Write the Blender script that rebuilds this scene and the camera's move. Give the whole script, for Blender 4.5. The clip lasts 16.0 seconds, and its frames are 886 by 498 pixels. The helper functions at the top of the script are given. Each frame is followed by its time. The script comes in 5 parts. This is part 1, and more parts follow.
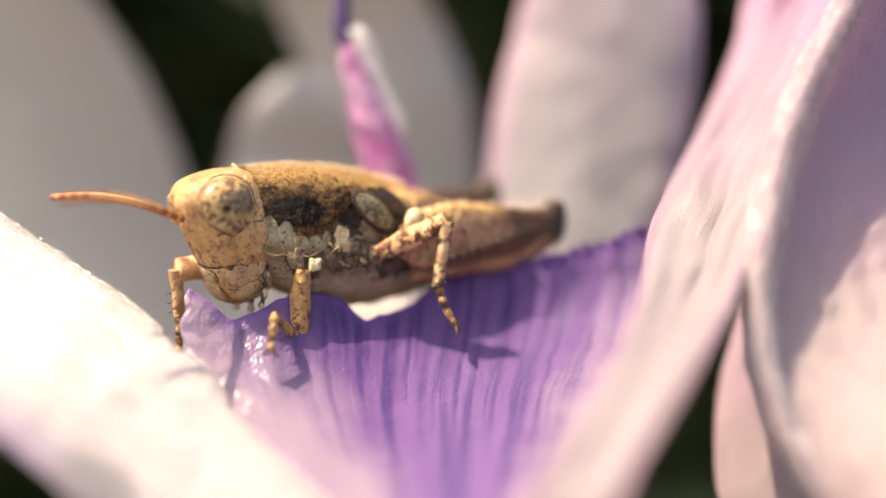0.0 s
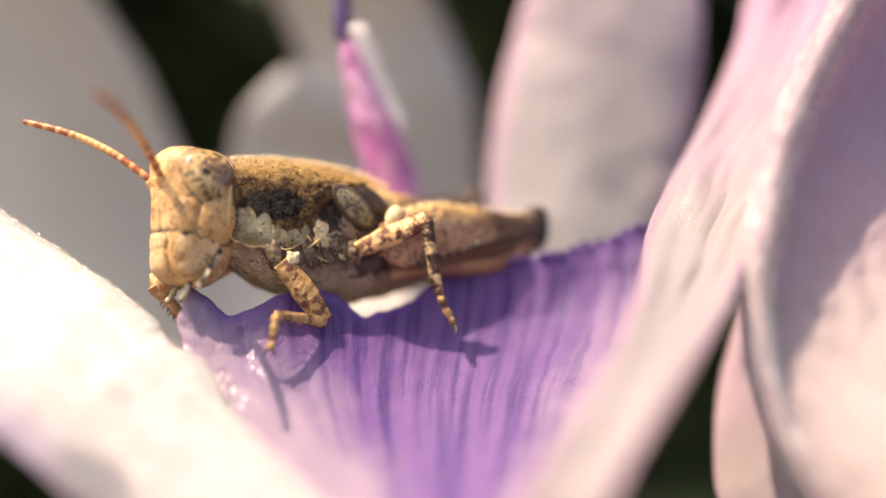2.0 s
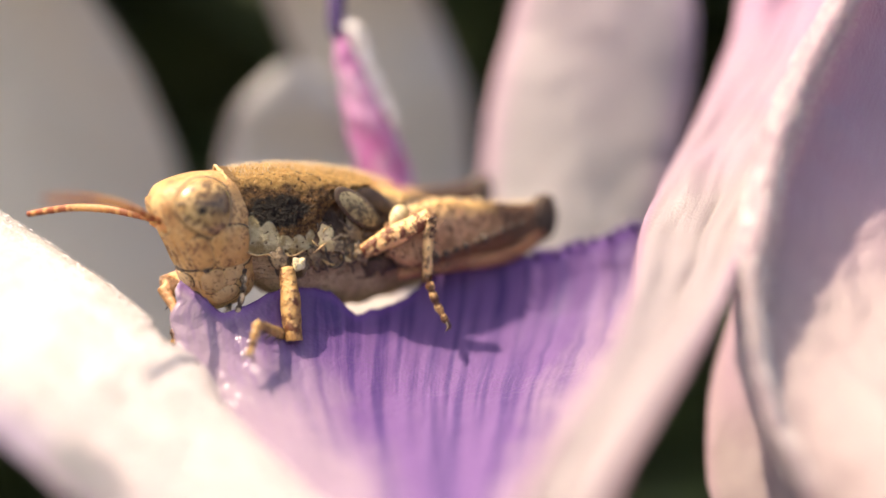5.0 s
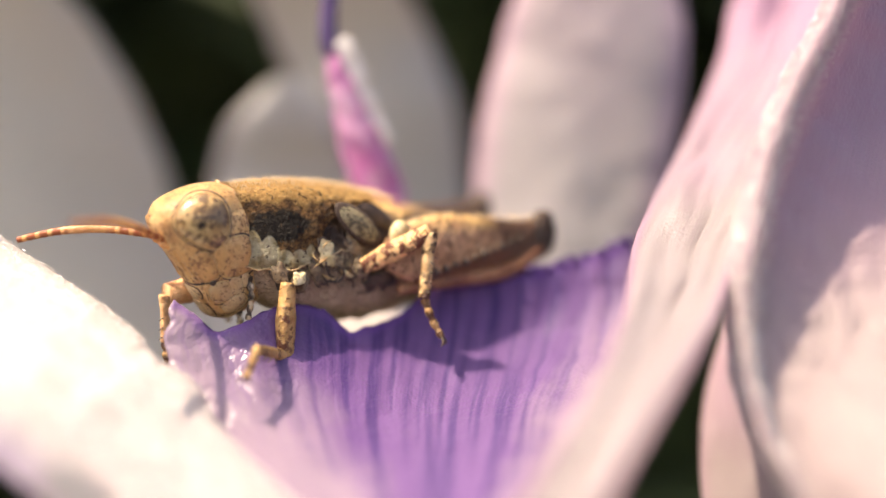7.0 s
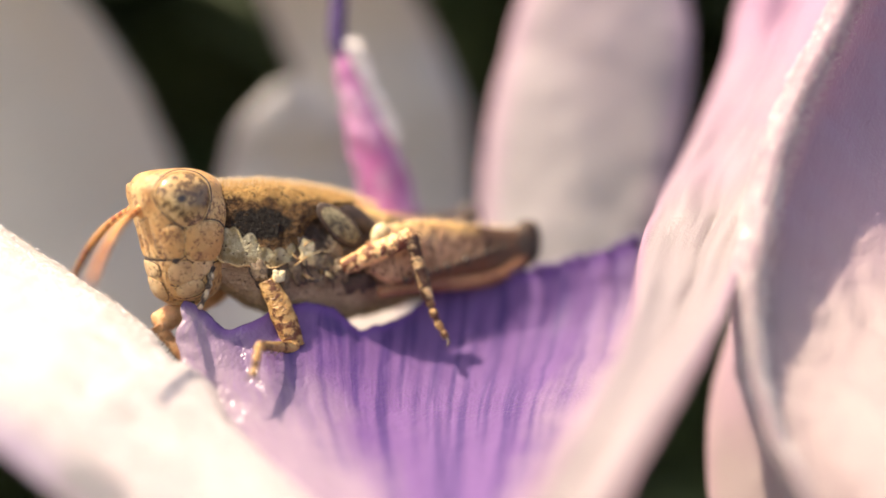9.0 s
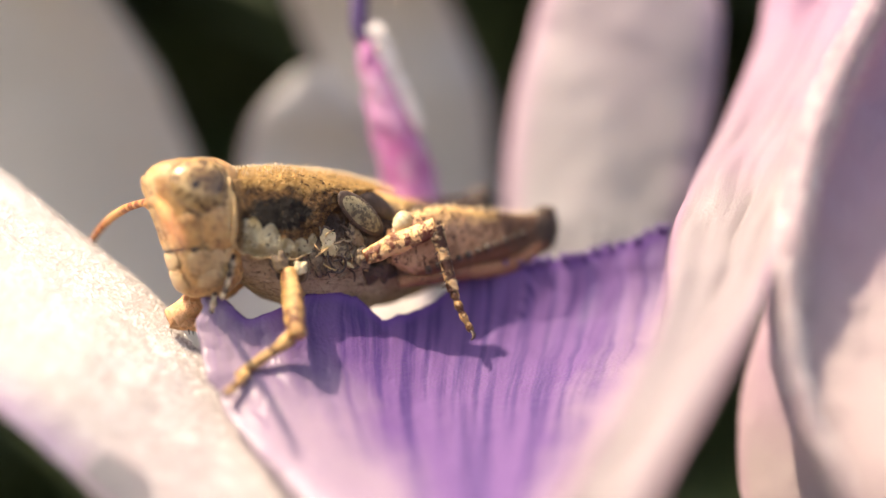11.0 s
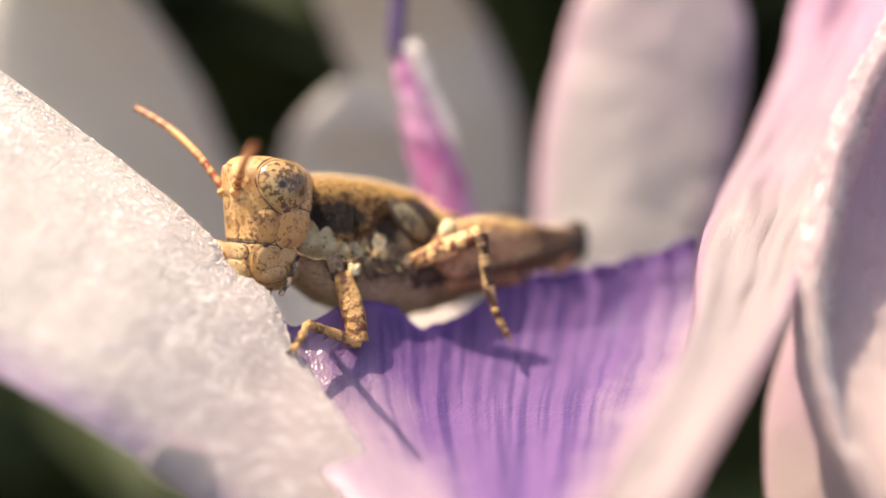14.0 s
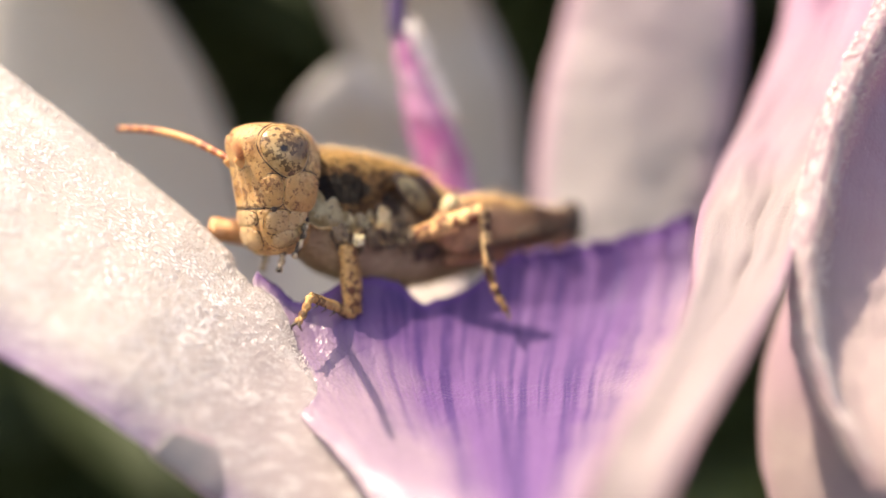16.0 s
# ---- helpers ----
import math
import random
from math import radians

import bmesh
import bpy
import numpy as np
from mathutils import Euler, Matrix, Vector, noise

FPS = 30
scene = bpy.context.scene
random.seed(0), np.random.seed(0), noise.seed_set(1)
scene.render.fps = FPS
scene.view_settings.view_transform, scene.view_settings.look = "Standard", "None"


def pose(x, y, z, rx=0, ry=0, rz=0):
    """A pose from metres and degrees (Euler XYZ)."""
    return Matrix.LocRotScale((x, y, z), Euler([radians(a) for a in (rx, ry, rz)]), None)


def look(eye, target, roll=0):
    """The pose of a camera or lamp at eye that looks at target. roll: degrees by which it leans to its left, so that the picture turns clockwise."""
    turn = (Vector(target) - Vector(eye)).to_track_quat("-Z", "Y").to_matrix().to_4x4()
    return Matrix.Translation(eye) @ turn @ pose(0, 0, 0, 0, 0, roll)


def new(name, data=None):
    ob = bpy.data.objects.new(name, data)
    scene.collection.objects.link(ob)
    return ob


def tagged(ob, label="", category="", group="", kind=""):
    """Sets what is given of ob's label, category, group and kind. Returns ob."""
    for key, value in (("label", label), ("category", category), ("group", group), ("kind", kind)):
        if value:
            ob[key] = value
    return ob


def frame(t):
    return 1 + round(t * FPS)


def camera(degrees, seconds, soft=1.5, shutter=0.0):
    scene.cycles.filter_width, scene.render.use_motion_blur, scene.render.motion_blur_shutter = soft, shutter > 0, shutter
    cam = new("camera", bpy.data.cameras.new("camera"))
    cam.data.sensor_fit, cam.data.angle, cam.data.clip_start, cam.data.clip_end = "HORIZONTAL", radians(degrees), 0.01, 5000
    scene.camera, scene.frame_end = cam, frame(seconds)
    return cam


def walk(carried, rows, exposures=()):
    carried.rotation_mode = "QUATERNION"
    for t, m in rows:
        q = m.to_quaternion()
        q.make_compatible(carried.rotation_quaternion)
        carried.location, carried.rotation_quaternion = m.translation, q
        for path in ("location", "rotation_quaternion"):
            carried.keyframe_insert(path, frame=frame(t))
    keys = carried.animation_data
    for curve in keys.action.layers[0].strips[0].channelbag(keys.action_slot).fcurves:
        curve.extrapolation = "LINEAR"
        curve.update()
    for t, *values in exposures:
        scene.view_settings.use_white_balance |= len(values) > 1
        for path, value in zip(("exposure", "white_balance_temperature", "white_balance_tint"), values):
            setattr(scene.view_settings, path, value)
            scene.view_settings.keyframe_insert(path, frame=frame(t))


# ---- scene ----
cam = camera(48.0, 16.0, soft=1.5)
cam.data.dof.use_dof = True
cam.data.dof.focus_distance = 0.0300
cam.data.dof.aperture_fstop = 13.0
PATH = [
    (0, pose(0.000000, -0.031000, 0.000000, 90.00, 0.00, 0.00)),
    (0.5, pose(0.000096, -0.031129, 0.000026, 90.06, 0.02, 0.23)),
    (1, pose(0.000129, -0.030969, 0.000015, 89.95, 0.01, 0.19)),
    (1.5, pose(0.000052, -0.031010, -0.000136, 90.10, 0.01, 0.05)),
    (2, pose(0.000231, -0.030907, -0.000093, 90.01, -0.24, 0.33)),
    (2.5, pose(0.000156, -0.031012, 0.000008, 90.24, 0.14, 0.23)),
    (3, pose(0.000211, -0.031000, 0.000055, 90.04, 0.08, 0.36)),
    (3.5, pose(0.000152, -0.030880, -0.000126, 89.83, -0.15, 0.25)),
    (6, pose(0.000119, -0.030923, -0.000073, 90.10, -0.25, -0.46)),
    (6.5, pose(0.000085, -0.030980, 0.000037, 90.25, -0.00, -0.61)),
    (7, pose(0.000136, -0.030976, 0.000103, 90.49, -0.01, -0.58)),
    (7.5, pose(0.000197, -0.031202, 0.000071, 90.83, 0.17, -0.36)),
    (8, pose(0.000157, -0.031335, 0.000121, 90.68, -0.02, -0.34)),
    (8.5, pose(0.000133, -0.030996, 0.000040, 90.66, 0.13, -0.42)),
    (9, pose(-0.000020, -0.031245, 0.000100, 90.43, -0.05, -0.36)),
    (11.5, pose(-0.000323, -0.030435, -0.000145, 90.04, 0.04, 0.87)),
    (12, pose(-0.000358, -0.030456, -0.000112, 89.90, 0.15, 1.13)),
    (12.5, pose(-0.000287, -0.030510, -0.000100, 90.10, 0.10, 1.31)),
    (13, pose(-0.000391, -0.030955, -0.000242, 90.81, 0.18, 1.54)),
    (13.5, pose(-0.000841, -0.031299, 0.000057, 90.66, 0.18, 1.24)),
    (14, pose(-0.000732, -0.031741, -0.000009, 90.59, -0.30, 1.81)),
    (14.5, pose(-0.000954, -0.031851, -0.000044, 90.28, -0.09, 1.60)),
    (15, pose(-0.001039, -0.032132, -0.000226, 90.29, 0.18, 1.58)),
    (15.5, pose(-0.000931, -0.032266, -0.000185, 89.94, 0.04, 1.66)),
    (16, pose(-0.000916, -0.032277, -0.000212, 89.59, -0.09, 1.54)),
]
walk(cam, PATH, exposures=[(0.0, 1.26, 7350, 13.7), (16.0, 1.26, 7350, 13.7)])

# ---- daylight ----
SUN_AT = Vector((-0.44, -0.20, 0.875)).normalized()
world = bpy.data.worlds.new("sky")
scene.world = world
world.use_nodes = True
sky = world.node_tree.nodes.new("ShaderNodeTexSky")
sky.sky_type, sky.sun_disc = "NISHITA", False
sky.air_density, sky.dust_density, sky.ozone_density = 0.7, 3.0, 0.3
sky.sun_elevation = math.asin(SUN_AT.z)
sky.sun_rotation = math.atan2(SUN_AT.x, SUN_AT.y)
back = world.node_tree.nodes["Background"]
back.inputs["Strength"].default_value = 0.15
world.node_tree.links.new(sky.outputs[0], back.inputs["Color"])
sun = new("sun", bpy.data.lights.new("sun", "SUN"))
sun.data.energy, sun.data.angle, sun.data.color = 3.4, radians(0.53), (1.0, 0.88, 0.70)
sun.matrix_world = look(SUN_AT, (0, 0, 0))

# ---- helpers of the scene: all lengths in millimetres ----
MM = 0.001


def mm(x, y, z, rx=0, ry=0, rz=0):
    return pose(x * MM, y * MM, z * MM, rx, ry, rz)


def aim(a, b):
    """The pose of a limb that starts at a and points along its x axis to b."""
    a, b = Vector(a), Vector(b)
    return Matrix.Translation(a * MM) @ (b - a).to_track_quat("X", "Z").to_matrix().to_4x4()


def mesh_of(name, bm, material, smooth=True):
    me = bpy.data.meshes.new(name)
    bmesh.ops.recalc_face_normals(bm, faces=bm.faces[:])
    bm.transform(Matrix.Scale(MM, 4))
    bm.to_mesh(me)
    bm.free()
    for m in material if isinstance(material, (list, tuple)) else [material]:
        me.materials.append(m)
    if smooth:
        for p in me.polygons:
            p.use_smooth = True
    return me


def part(name, bm, material, parent, label="", smooth=True):
    ob = new(name, mesh_of(name, bm, material, smooth))
    ob.parent = parent
    if label:
        tagged(ob, label=label)
    return ob


def spline(points, s):
    """A point of the smooth curve through evenly spaced points, s from 0 to 1."""
    n = len(points) - 1
    f = min(max(s, 0.0), 1.0) * n
    i = min(int(f), n - 1)
    f -= i
    p = [np.array(points[min(max(k, 0), n)], float) for k in (i - 1, i, i + 1, i + 2)]
    return 0.5 * (2 * p[1] + (p[2] - p[0]) * f + (2 * p[0] - 5 * p[1] + 4 * p[2] - p[3]) * f * f
                  + (3 * p[1] - p[0] - 3 * p[2] + p[3]) * f ** 3)


def skin(bm, rings, close=True, cap=True):
    """Joins rings of points into a tube."""
    made = [[bm.verts.new(tuple(p)) for p in ring] for ring in rings]
    n = len(made[0])
    for a, b in zip(made, made[1:]):
        for i in range(n if close else n - 1):
            k = (i + 1) % n
            bm.faces.new((a[i], a[k], b[k], b[i]))
    if cap and close:
        bm.faces.new(made[0])
        bm.faces.new(made[-1])
    return bm


def tube(bm, path, radii, n=12, steps=0, flat=1.0, lumps=0.0, seed=0):
    """A round limb along a smooth path, with its radius by station."""
    steps = steps or 8 * (len(path) - 1)
    rings = []
    pts = [Vector(spline(path, k / steps)) for k in range(steps + 1)]
    for k, p in enumerate(pts):
        d = (pts[min(k + 1, steps)] - pts[max(k - 1, 0)]).normalized()
        a = d.cross(Vector((0, 0, 1)) if abs(d.z) < 0.9 else Vector((0, 1, 0))).normalized()
        b = a.cross(d)
        r = float(spline([(v,) for v in radii], k / steps)[0])
        ring = []
        for i in range(n):
            w = 2 * math.pi * i / n
            q = p + (a * math.cos(w) * flat + b * math.sin(w)) * r
            if lumps:
                q += (q - p) * lumps * noise.noise(q * 2.3 + Vector((seed, 0, 0)))
            ring.append(q)
        rings.append(ring)
    return skin(bm, rings)


def ball(bm, centre, radii, turn=(0, 0, 0), u=20, v=14, lumps=0.0, freq=2.0):
    """A rounded lump."""
    m = Matrix.LocRotScale(Vector(centre), Euler([radians(a) for a in turn]), Vector(radii))
    made = bmesh.ops.create_uvsphere(bm, u_segments=u, v_segments=v, radius=1.0, matrix=m)
    if lumps:
        c = Vector(centre)
        for vert in made["verts"]:
            vert.co += (vert.co - c) * lumps * noise.noise(vert.co * freq)
    return bm


# ---- materials ----
def node(nt, kind, ins=None):
    n = nt.nodes.new("ShaderNode" + kind)
    for k, v in (ins or {}).items():
        if isinstance(v, bpy.types.NodeSocket):
            nt.links.new(v, n.inputs[k])
        else:
            n.inputs[k].default_value = v
    return n


def step(nt, value, lo, hi):
    n = node(nt, "MapRange", {0: value, 1: lo, 2: hi})
    return n.outputs[0]


def mixc(nt, fac, a, b):
    n = node(nt, "Mix")
    n.data_type = "RGBA"
    for k, v in ((0, fac), (6, a), (7, b)):
        if isinstance(v, bpy.types.NodeSocket):
            nt.links.new(v, n.inputs[k])
        elif k == 0:
            n.inputs[k].default_value = v
        else:
            n.inputs[k].default_value = (*v, 1)
    return n.outputs[2]


def calc(nt, op, a, b=0.0):
    n = nt.nodes.new("ShaderNodeMath")
    n.operation = op
    for k, v in ((0, a), (1, b)):
        if isinstance(v, bpy.types.NodeSocket):
            nt.links.new(v, n.inputs[k])
        else:
            n.inputs[k].default_value = v
    return n.outputs[0]


def blank(name):
    m = bpy.data.materials.new(name)
    m.use_nodes = True
    nt = m.node_tree
    return m, nt, nt.nodes["Principled BSDF"]


def grain(nt, vec, scale, detail=4.0, rough=0.6):
    return node(nt, "TexNoise", {"Vector": vec, "Scale": scale, "Detail": detail, "Roughness": rough}).outputs[0]


def stretch(nt, vec, by):
    n = node(nt, "VectorMath", {0: vec, 1: by})
    n.operation = "MULTIPLY"
    return n.outputs[0]


def relief(nt, b, height, strength, dist):
    n = node(nt, "Bump", {"Strength": strength, "Distance": dist, "Height": height})
    nt.links.new(n.outputs[0], b.inputs["Normal"])


def cuticle(name, base, pale, dark, spots=0.5, scale=1.0, rough=0.5, sheen=0.1, coat=0.0):
    """Insect cuticle: two tones in soft patches, faint rusty mottles and clusters of fine dark freckles."""
    m, nt, b = blank(name)
    co = node(nt, "TexCoord").outputs["Object"]
    big = grain(nt, co, 900 * scale, 3)
    mottle = grain(nt, co, 2600 * scale, 5, 0.7)
    fine = grain(nt, co, 9000 * scale, 3, 0.7)
    col = mixc(nt, step(nt, big, 0.40, 0.62), base, pale)
    rust = tuple(c * k for c, k in zip(base, (0.55, 0.42, 0.34)))
    col = mixc(nt, calc(nt, "MULTIPLY", step(nt, mottle, 0.48, 0.64), 0.30 + 0.45 * spots), col, rust)
    speck = grain(nt, co, 8500 * scale, 2, 0.6)
    patchy = calc(nt, "MULTIPLY", calc(nt, "SUBTRACT", grain(nt, co, 1300 * scale, 2), 0.5), 0.42)
    hit = step(nt, calc(nt, "ADD", speck, patchy), 0.63 - 0.09 * spots, 0.68 - 0.09 * spots)
    col = mixc(nt, calc(nt, "MULTIPLY", hit, 0.7), col, dark)
    col = mixc(nt, calc(nt, "MULTIPLY", step(nt, fine, 0.5, 0.7), 0.25), col, tuple(0.5 * c for c in base))
    nt.links.new(col, b.inputs["Base Color"])
    b.inputs["Roughness"].default_value = rough
    b.inputs["Subsurface Weight"].default_value = 0.15
    b.inputs["Subsurface Radius"].default_value = (0.00012, 0.00006, 0.00003)
    b.inputs["Sheen Weight"].default_value = sheen
    b.inputs["Coat Weight"].default_value = coat
    relief(nt, b, calc(nt, "ADD", calc(nt, "MULTIPLY", fine, 0.6), mottle), 1.0, 0.00004)
    return m


def pronotum_material():
    """Velvety tan ridge, brown flank with a black patch, and a jagged cream lower lobe."""
    m, nt, b = blank("pronotum_cuticle")
    co = node(nt, "TexCoord").outputs["Object"]
    x, _, z0 = node(nt, "SeparateXYZ", {0: co}).outputs
    rag = calc(nt, "SUBTRACT", grain(nt, co, 1700, 4, 0.65), 0.5)
    gritty = grain(nt, co, 6200, 4, 0.75)
    fine = grain(nt, co, 9500, 3, 0.7)
    z = calc(nt, "ADD", z0, calc(nt, "MULTIPLY", rag, 0.0013))
    tan = mixc(nt, step(nt, gritty, 0.40, 0.64), (0.80, 0.52, 0.19), (0.56, 0.31, 0.10))
    brown = mixc(nt, step(nt, gritty, 0.42, 0.58), (0.32, 0.17, 0.06), (0.075, 0.035, 0.014))
    col = mixc(nt, step(nt, z, 0.00108, 0.00138), brown, tan)
    far = calc(nt, "ADD",
               calc(nt, "POWER", calc(nt, "MULTIPLY", calc(nt, "ABSOLUTE", calc(nt, "SUBTRACT", x, 0.00185)), 1050.0), 2.0),
               calc(nt, "POWER", calc(nt, "MULTIPLY", calc(nt, "ABSOLUTE", calc(nt, "SUBTRACT", z0, 0.00045)), 2100.0), 2.0))
    far = calc(nt, "ADD", far, calc(nt, "MULTIPLY", rag, 3.2))
    col = mixc(nt, step(nt, far, 1.25, 0.75), col, (0.014, 0.009, 0.007))
    cream = mixc(nt, step(nt, grain(nt, co, 2400, 3), 0.42, 0.60), (0.88, 0.80, 0.54), (0.62, 0.50, 0.26))
    teeth = node(nt, "TexVoronoi", {"Vector": stretch(nt, co, (1.0, 0.0, 0.35)), "Scale": 2700.0}).outputs[0]
    upper = calc(nt, "ADD", calc(nt, "MULTIPLY", calc(nt, "SUBTRACT", x, 0.0026), 0.26), 0.00042)
    over = calc(nt, "SUBTRACT", calc(nt, "ADD", z0, calc(nt, "MULTIPLY", calc(nt, "SUBTRACT", teeth, 0.35), 0.0009)), upper)
    lobe = calc(nt, "MULTIPLY", step(nt, over, 0.00005, -0.00004), step(nt, x, 0.00305, 0.00280))
    col = mixc(nt, lobe, col, cream)
    hem = step(nt, calc(nt, "ADD", z0, calc(nt, "MULTIPLY", rag, 0.0008)), -0.00045, -0.00070)
    col = mixc(nt, calc(nt, "MULTIPLY", hem, 0.7), col, (0.45, 0.30, 0.12))
    col = mixc(nt, step(nt, calc(nt, "ADD", x, calc(nt, "MULTIPLY", rag, 0.0003)), 0.00290, 0.00302), col, (0.40, 0.24, 0.10))
    freckle = step(nt, calc(nt, "ADD", grain(nt, co, 8000, 2, 0.5), calc(nt, "MULTIPLY", rag, 0.4)), 0.64, 0.68)
    col = mixc(nt, calc(nt, "MULTIPLY", freckle, 0.8), col, (0.09, 0.045, 0.02))
    nt.links.new(col, b.inputs["Base Color"])
    b.inputs["Roughness"].default_value = 0.62
    b.inputs["Specular IOR Level"].default_value = 0.3
    b.inputs["Sheen Weight"].default_value = 0.06
    relief(nt, b, calc(nt, "ADD", fine, gritty), 1.0, 0.00015)
    return m


def trunk_material():
    """Tan back, dark upper flank behind the saddle, pale taupe belly with fine lines."""
    m, nt, b = blank("trunk_cuticle")
    co = node(nt, "TexCoord").outputs["Object"]
    xyz = node(nt, "SeparateXYZ", {0: co}).outputs
    rag = grain(nt, co, 1300, 4, 0.65)
    fine = grain(nt, co, 5200, 3, 0.7)
    z = calc(nt, "ADD", xyz[2], calc(nt, "MULTIPLY", calc(nt, "SUBTRACT", rag, 0.5), 0.0012))
    belly = mixc(nt, step(nt, rag, 0.40, 0.62), (0.36, 0.245, 0.15), (0.47, 0.345, 0.22))
    wrinkle = node(nt, "TexNoise", {"Vector": stretch(nt, co, (0.35, 1.0, 2.2)), "Scale": 1400.0, "Detail": 2.0}).outputs[0]
    belly = mixc(nt, step(nt, calc(nt, "ABSOLUTE", calc(nt, "SUBTRACT", wrinkle, 0.5)), 0.010, 0.003), belly, (0.15, 0.09, 0.05))
    belly = mixc(nt, calc(nt, "MULTIPLY", step(nt, fine, 0.52, 0.66), 0.6), belly, (0.16, 0.09, 0.045))
    dark = mixc(nt, step(nt, rag, 0.46, 0.60), (0.03, 0.017, 0.010), (0.11, 0.065, 0.035))
    tan = mixc(nt, step(nt, rag, 0.42, 0.60), (0.58, 0.34, 0.115), (0.74, 0.48, 0.19))
    col = mixc(nt, step(nt, z, -0.0005, -0.0001), belly, dark)
    col = mixc(nt, step(nt, z, 0.0008, 0.0011), col, tan)
    nt.links.new(col, b.inputs["Base Color"])
    b.inputs["Roughness"].default_value = 0.42
    relief(nt, b, calc(nt, "ADD", fine, rag), 1.0, 0.00016)
    return m


def femur_material():
    """Pinkish brown thigh, golden along the top, darkening to brown behind an oblique border near the knee."""
    m, nt, b = blank("hind_thigh_cuticle")
    co = node(nt, "TexCoord").outputs["Object"]
    xyz = node(nt, "SeparateXYZ", {0: co}).outputs
    rag = grain(nt, co, 1200, 4, 0.65)
    fine = grain(nt, co, 5200, 3, 0.7)
    wob = calc(nt, "MULTIPLY", calc(nt, "SUBTRACT", rag, 0.5), 0.0012)
    col = mixc(nt, step(nt, rag, 0.40, 0.62), (0.47, 0.25, 0.125), (0.57, 0.35, 0.195))
    col = mixc(nt, calc(nt, "MULTIPLY", step(nt, grain(nt, co, 3400, 5, 0.75), 0.48, 0.58), 0.7), col, (0.17, 0.08, 0.032))
    col = mixc(nt, step(nt, calc(nt, "ADD", xyz[2], wob), 0.00035, 0.0007), col, (0.64, 0.40, 0.15))
    low = calc(nt, "ADD", calc(nt, "ADD", xyz[2], calc(nt, "MULTIPLY", xyz[0], 0.34)), calc(nt, "MULTIPLY", wob, 0.3))
    col = mixc(nt, step(nt, low, -0.00196, -0.00206), col, (0.16, 0.062, 0.028))
    k = calc(nt, "ADD", calc(nt, "ADD", xyz[0], calc(nt, "MULTIPLY", xyz[2], -0.9)), wob)
    col = mixc(nt, step(nt, k, -0.0052, -0.0060), col, (0.11, 0.055, 0.028))
    col = mixc(nt, step(nt, grain(nt, co, 6500, 2, 0.5), 0.58, 0.64), col, (0.10, 0.045, 0.02))
    nt.links.new(col, b.inputs["Base Color"])
    b.inputs["Roughness"].default_value = 0.45
    relief(nt, b, calc(nt, "ADD", fine, rag), 0.8, 0.00011)
    return m


def banded(name, pale, dark, pitch, amount, rough=0.42):
    """Limb cuticle with ragged rusty and dark blotches in loose groups."""
    m, nt, b = blank(name)
    co = node(nt, "TexCoord").outputs["Object"]
    big = grain(nt, co, 1400, 3)
    fine = grain(nt, co, 6000, 3, 0.7)
    blot = grain(nt, stretch(nt, co, (1.0, 0.8, 0.8)), 1000.0 / pitch * 0.9, 3, 0.62)
    group = calc(nt, "MULTIPLY", calc(nt, "SUBTRACT", grain(nt, co, 900, 1), 0.5), 0.35)
    col = mixc(nt, step(nt, big, 0.42, 0.6), pale, tuple(0.76 * c for c in pale))
    col = mixc(nt, calc(nt, "MULTIPLY", step(nt, grain(nt, co, 3000, 4, 0.7), 0.48, 0.60), 0.6), col, tuple(c * k for c, k in zip(pale, (0.62, 0.48, 0.36))))
    k = calc(nt, "ADD", blot, group)
    edge = 0.68 - 0.38 * amount
    col = mixc(nt, step(nt, k, edge - 0.03, edge), col, tuple(0.5 * (p * 0.5 + d) for p, d in zip(pale, dark)))
    col = mixc(nt, step(nt, k, edge + 0.03, edge + 0.06), col, dark)
    nt.links.new(col, b.inputs["Base Color"])
    b.inputs["Roughness"].default_value = rough
    b.inputs["Subsurface Weight"].default_value = 0.15
    b.inputs["Subsurface Radius"].default_value = (0.00015, 0.00008, 0.00004)
    relief(nt, b, calc(nt, "ADD", fine, blot), 1.0, 0.00010)
    return m


def ringed(name, pale, dark, pitch, wander=0.3):
    """Antenna: rings along x, dark and pale groups."""
    m, nt, b = blank(name)
    co = node(nt, "TexCoord").outputs["Object"]
    x = node(nt, "SeparateXYZ", {0: co}).outputs[0]
    x = calc(nt, "ADD", x, calc(nt, "MULTIPLY", calc(nt, "SUBTRACT", grain(nt, co, 1500, 3), 0.5), wander * pitch * 0.001))
    seg = calc(nt, "FRACT", calc(nt, "MULTIPLY", x, 1000.0 / pitch))
    grp = grain(nt, co, 700, 1)
    col = mixc(nt, step(nt, seg, 0.55, 0.75), dark, pale)
    col = mixc(nt, step(nt, grp, 0.52, 0.60), col, pale)
    nt.links.new(col, b.inputs["Base Color"])
    b.inputs["Roughness"].default_value = 0.4
    b.inputs["Subsurface Weight"].default_value = 0.3
    b.inputs["Subsurface Radius"].default_value = (0.00015, 0.00008, 0.00004)
    return m


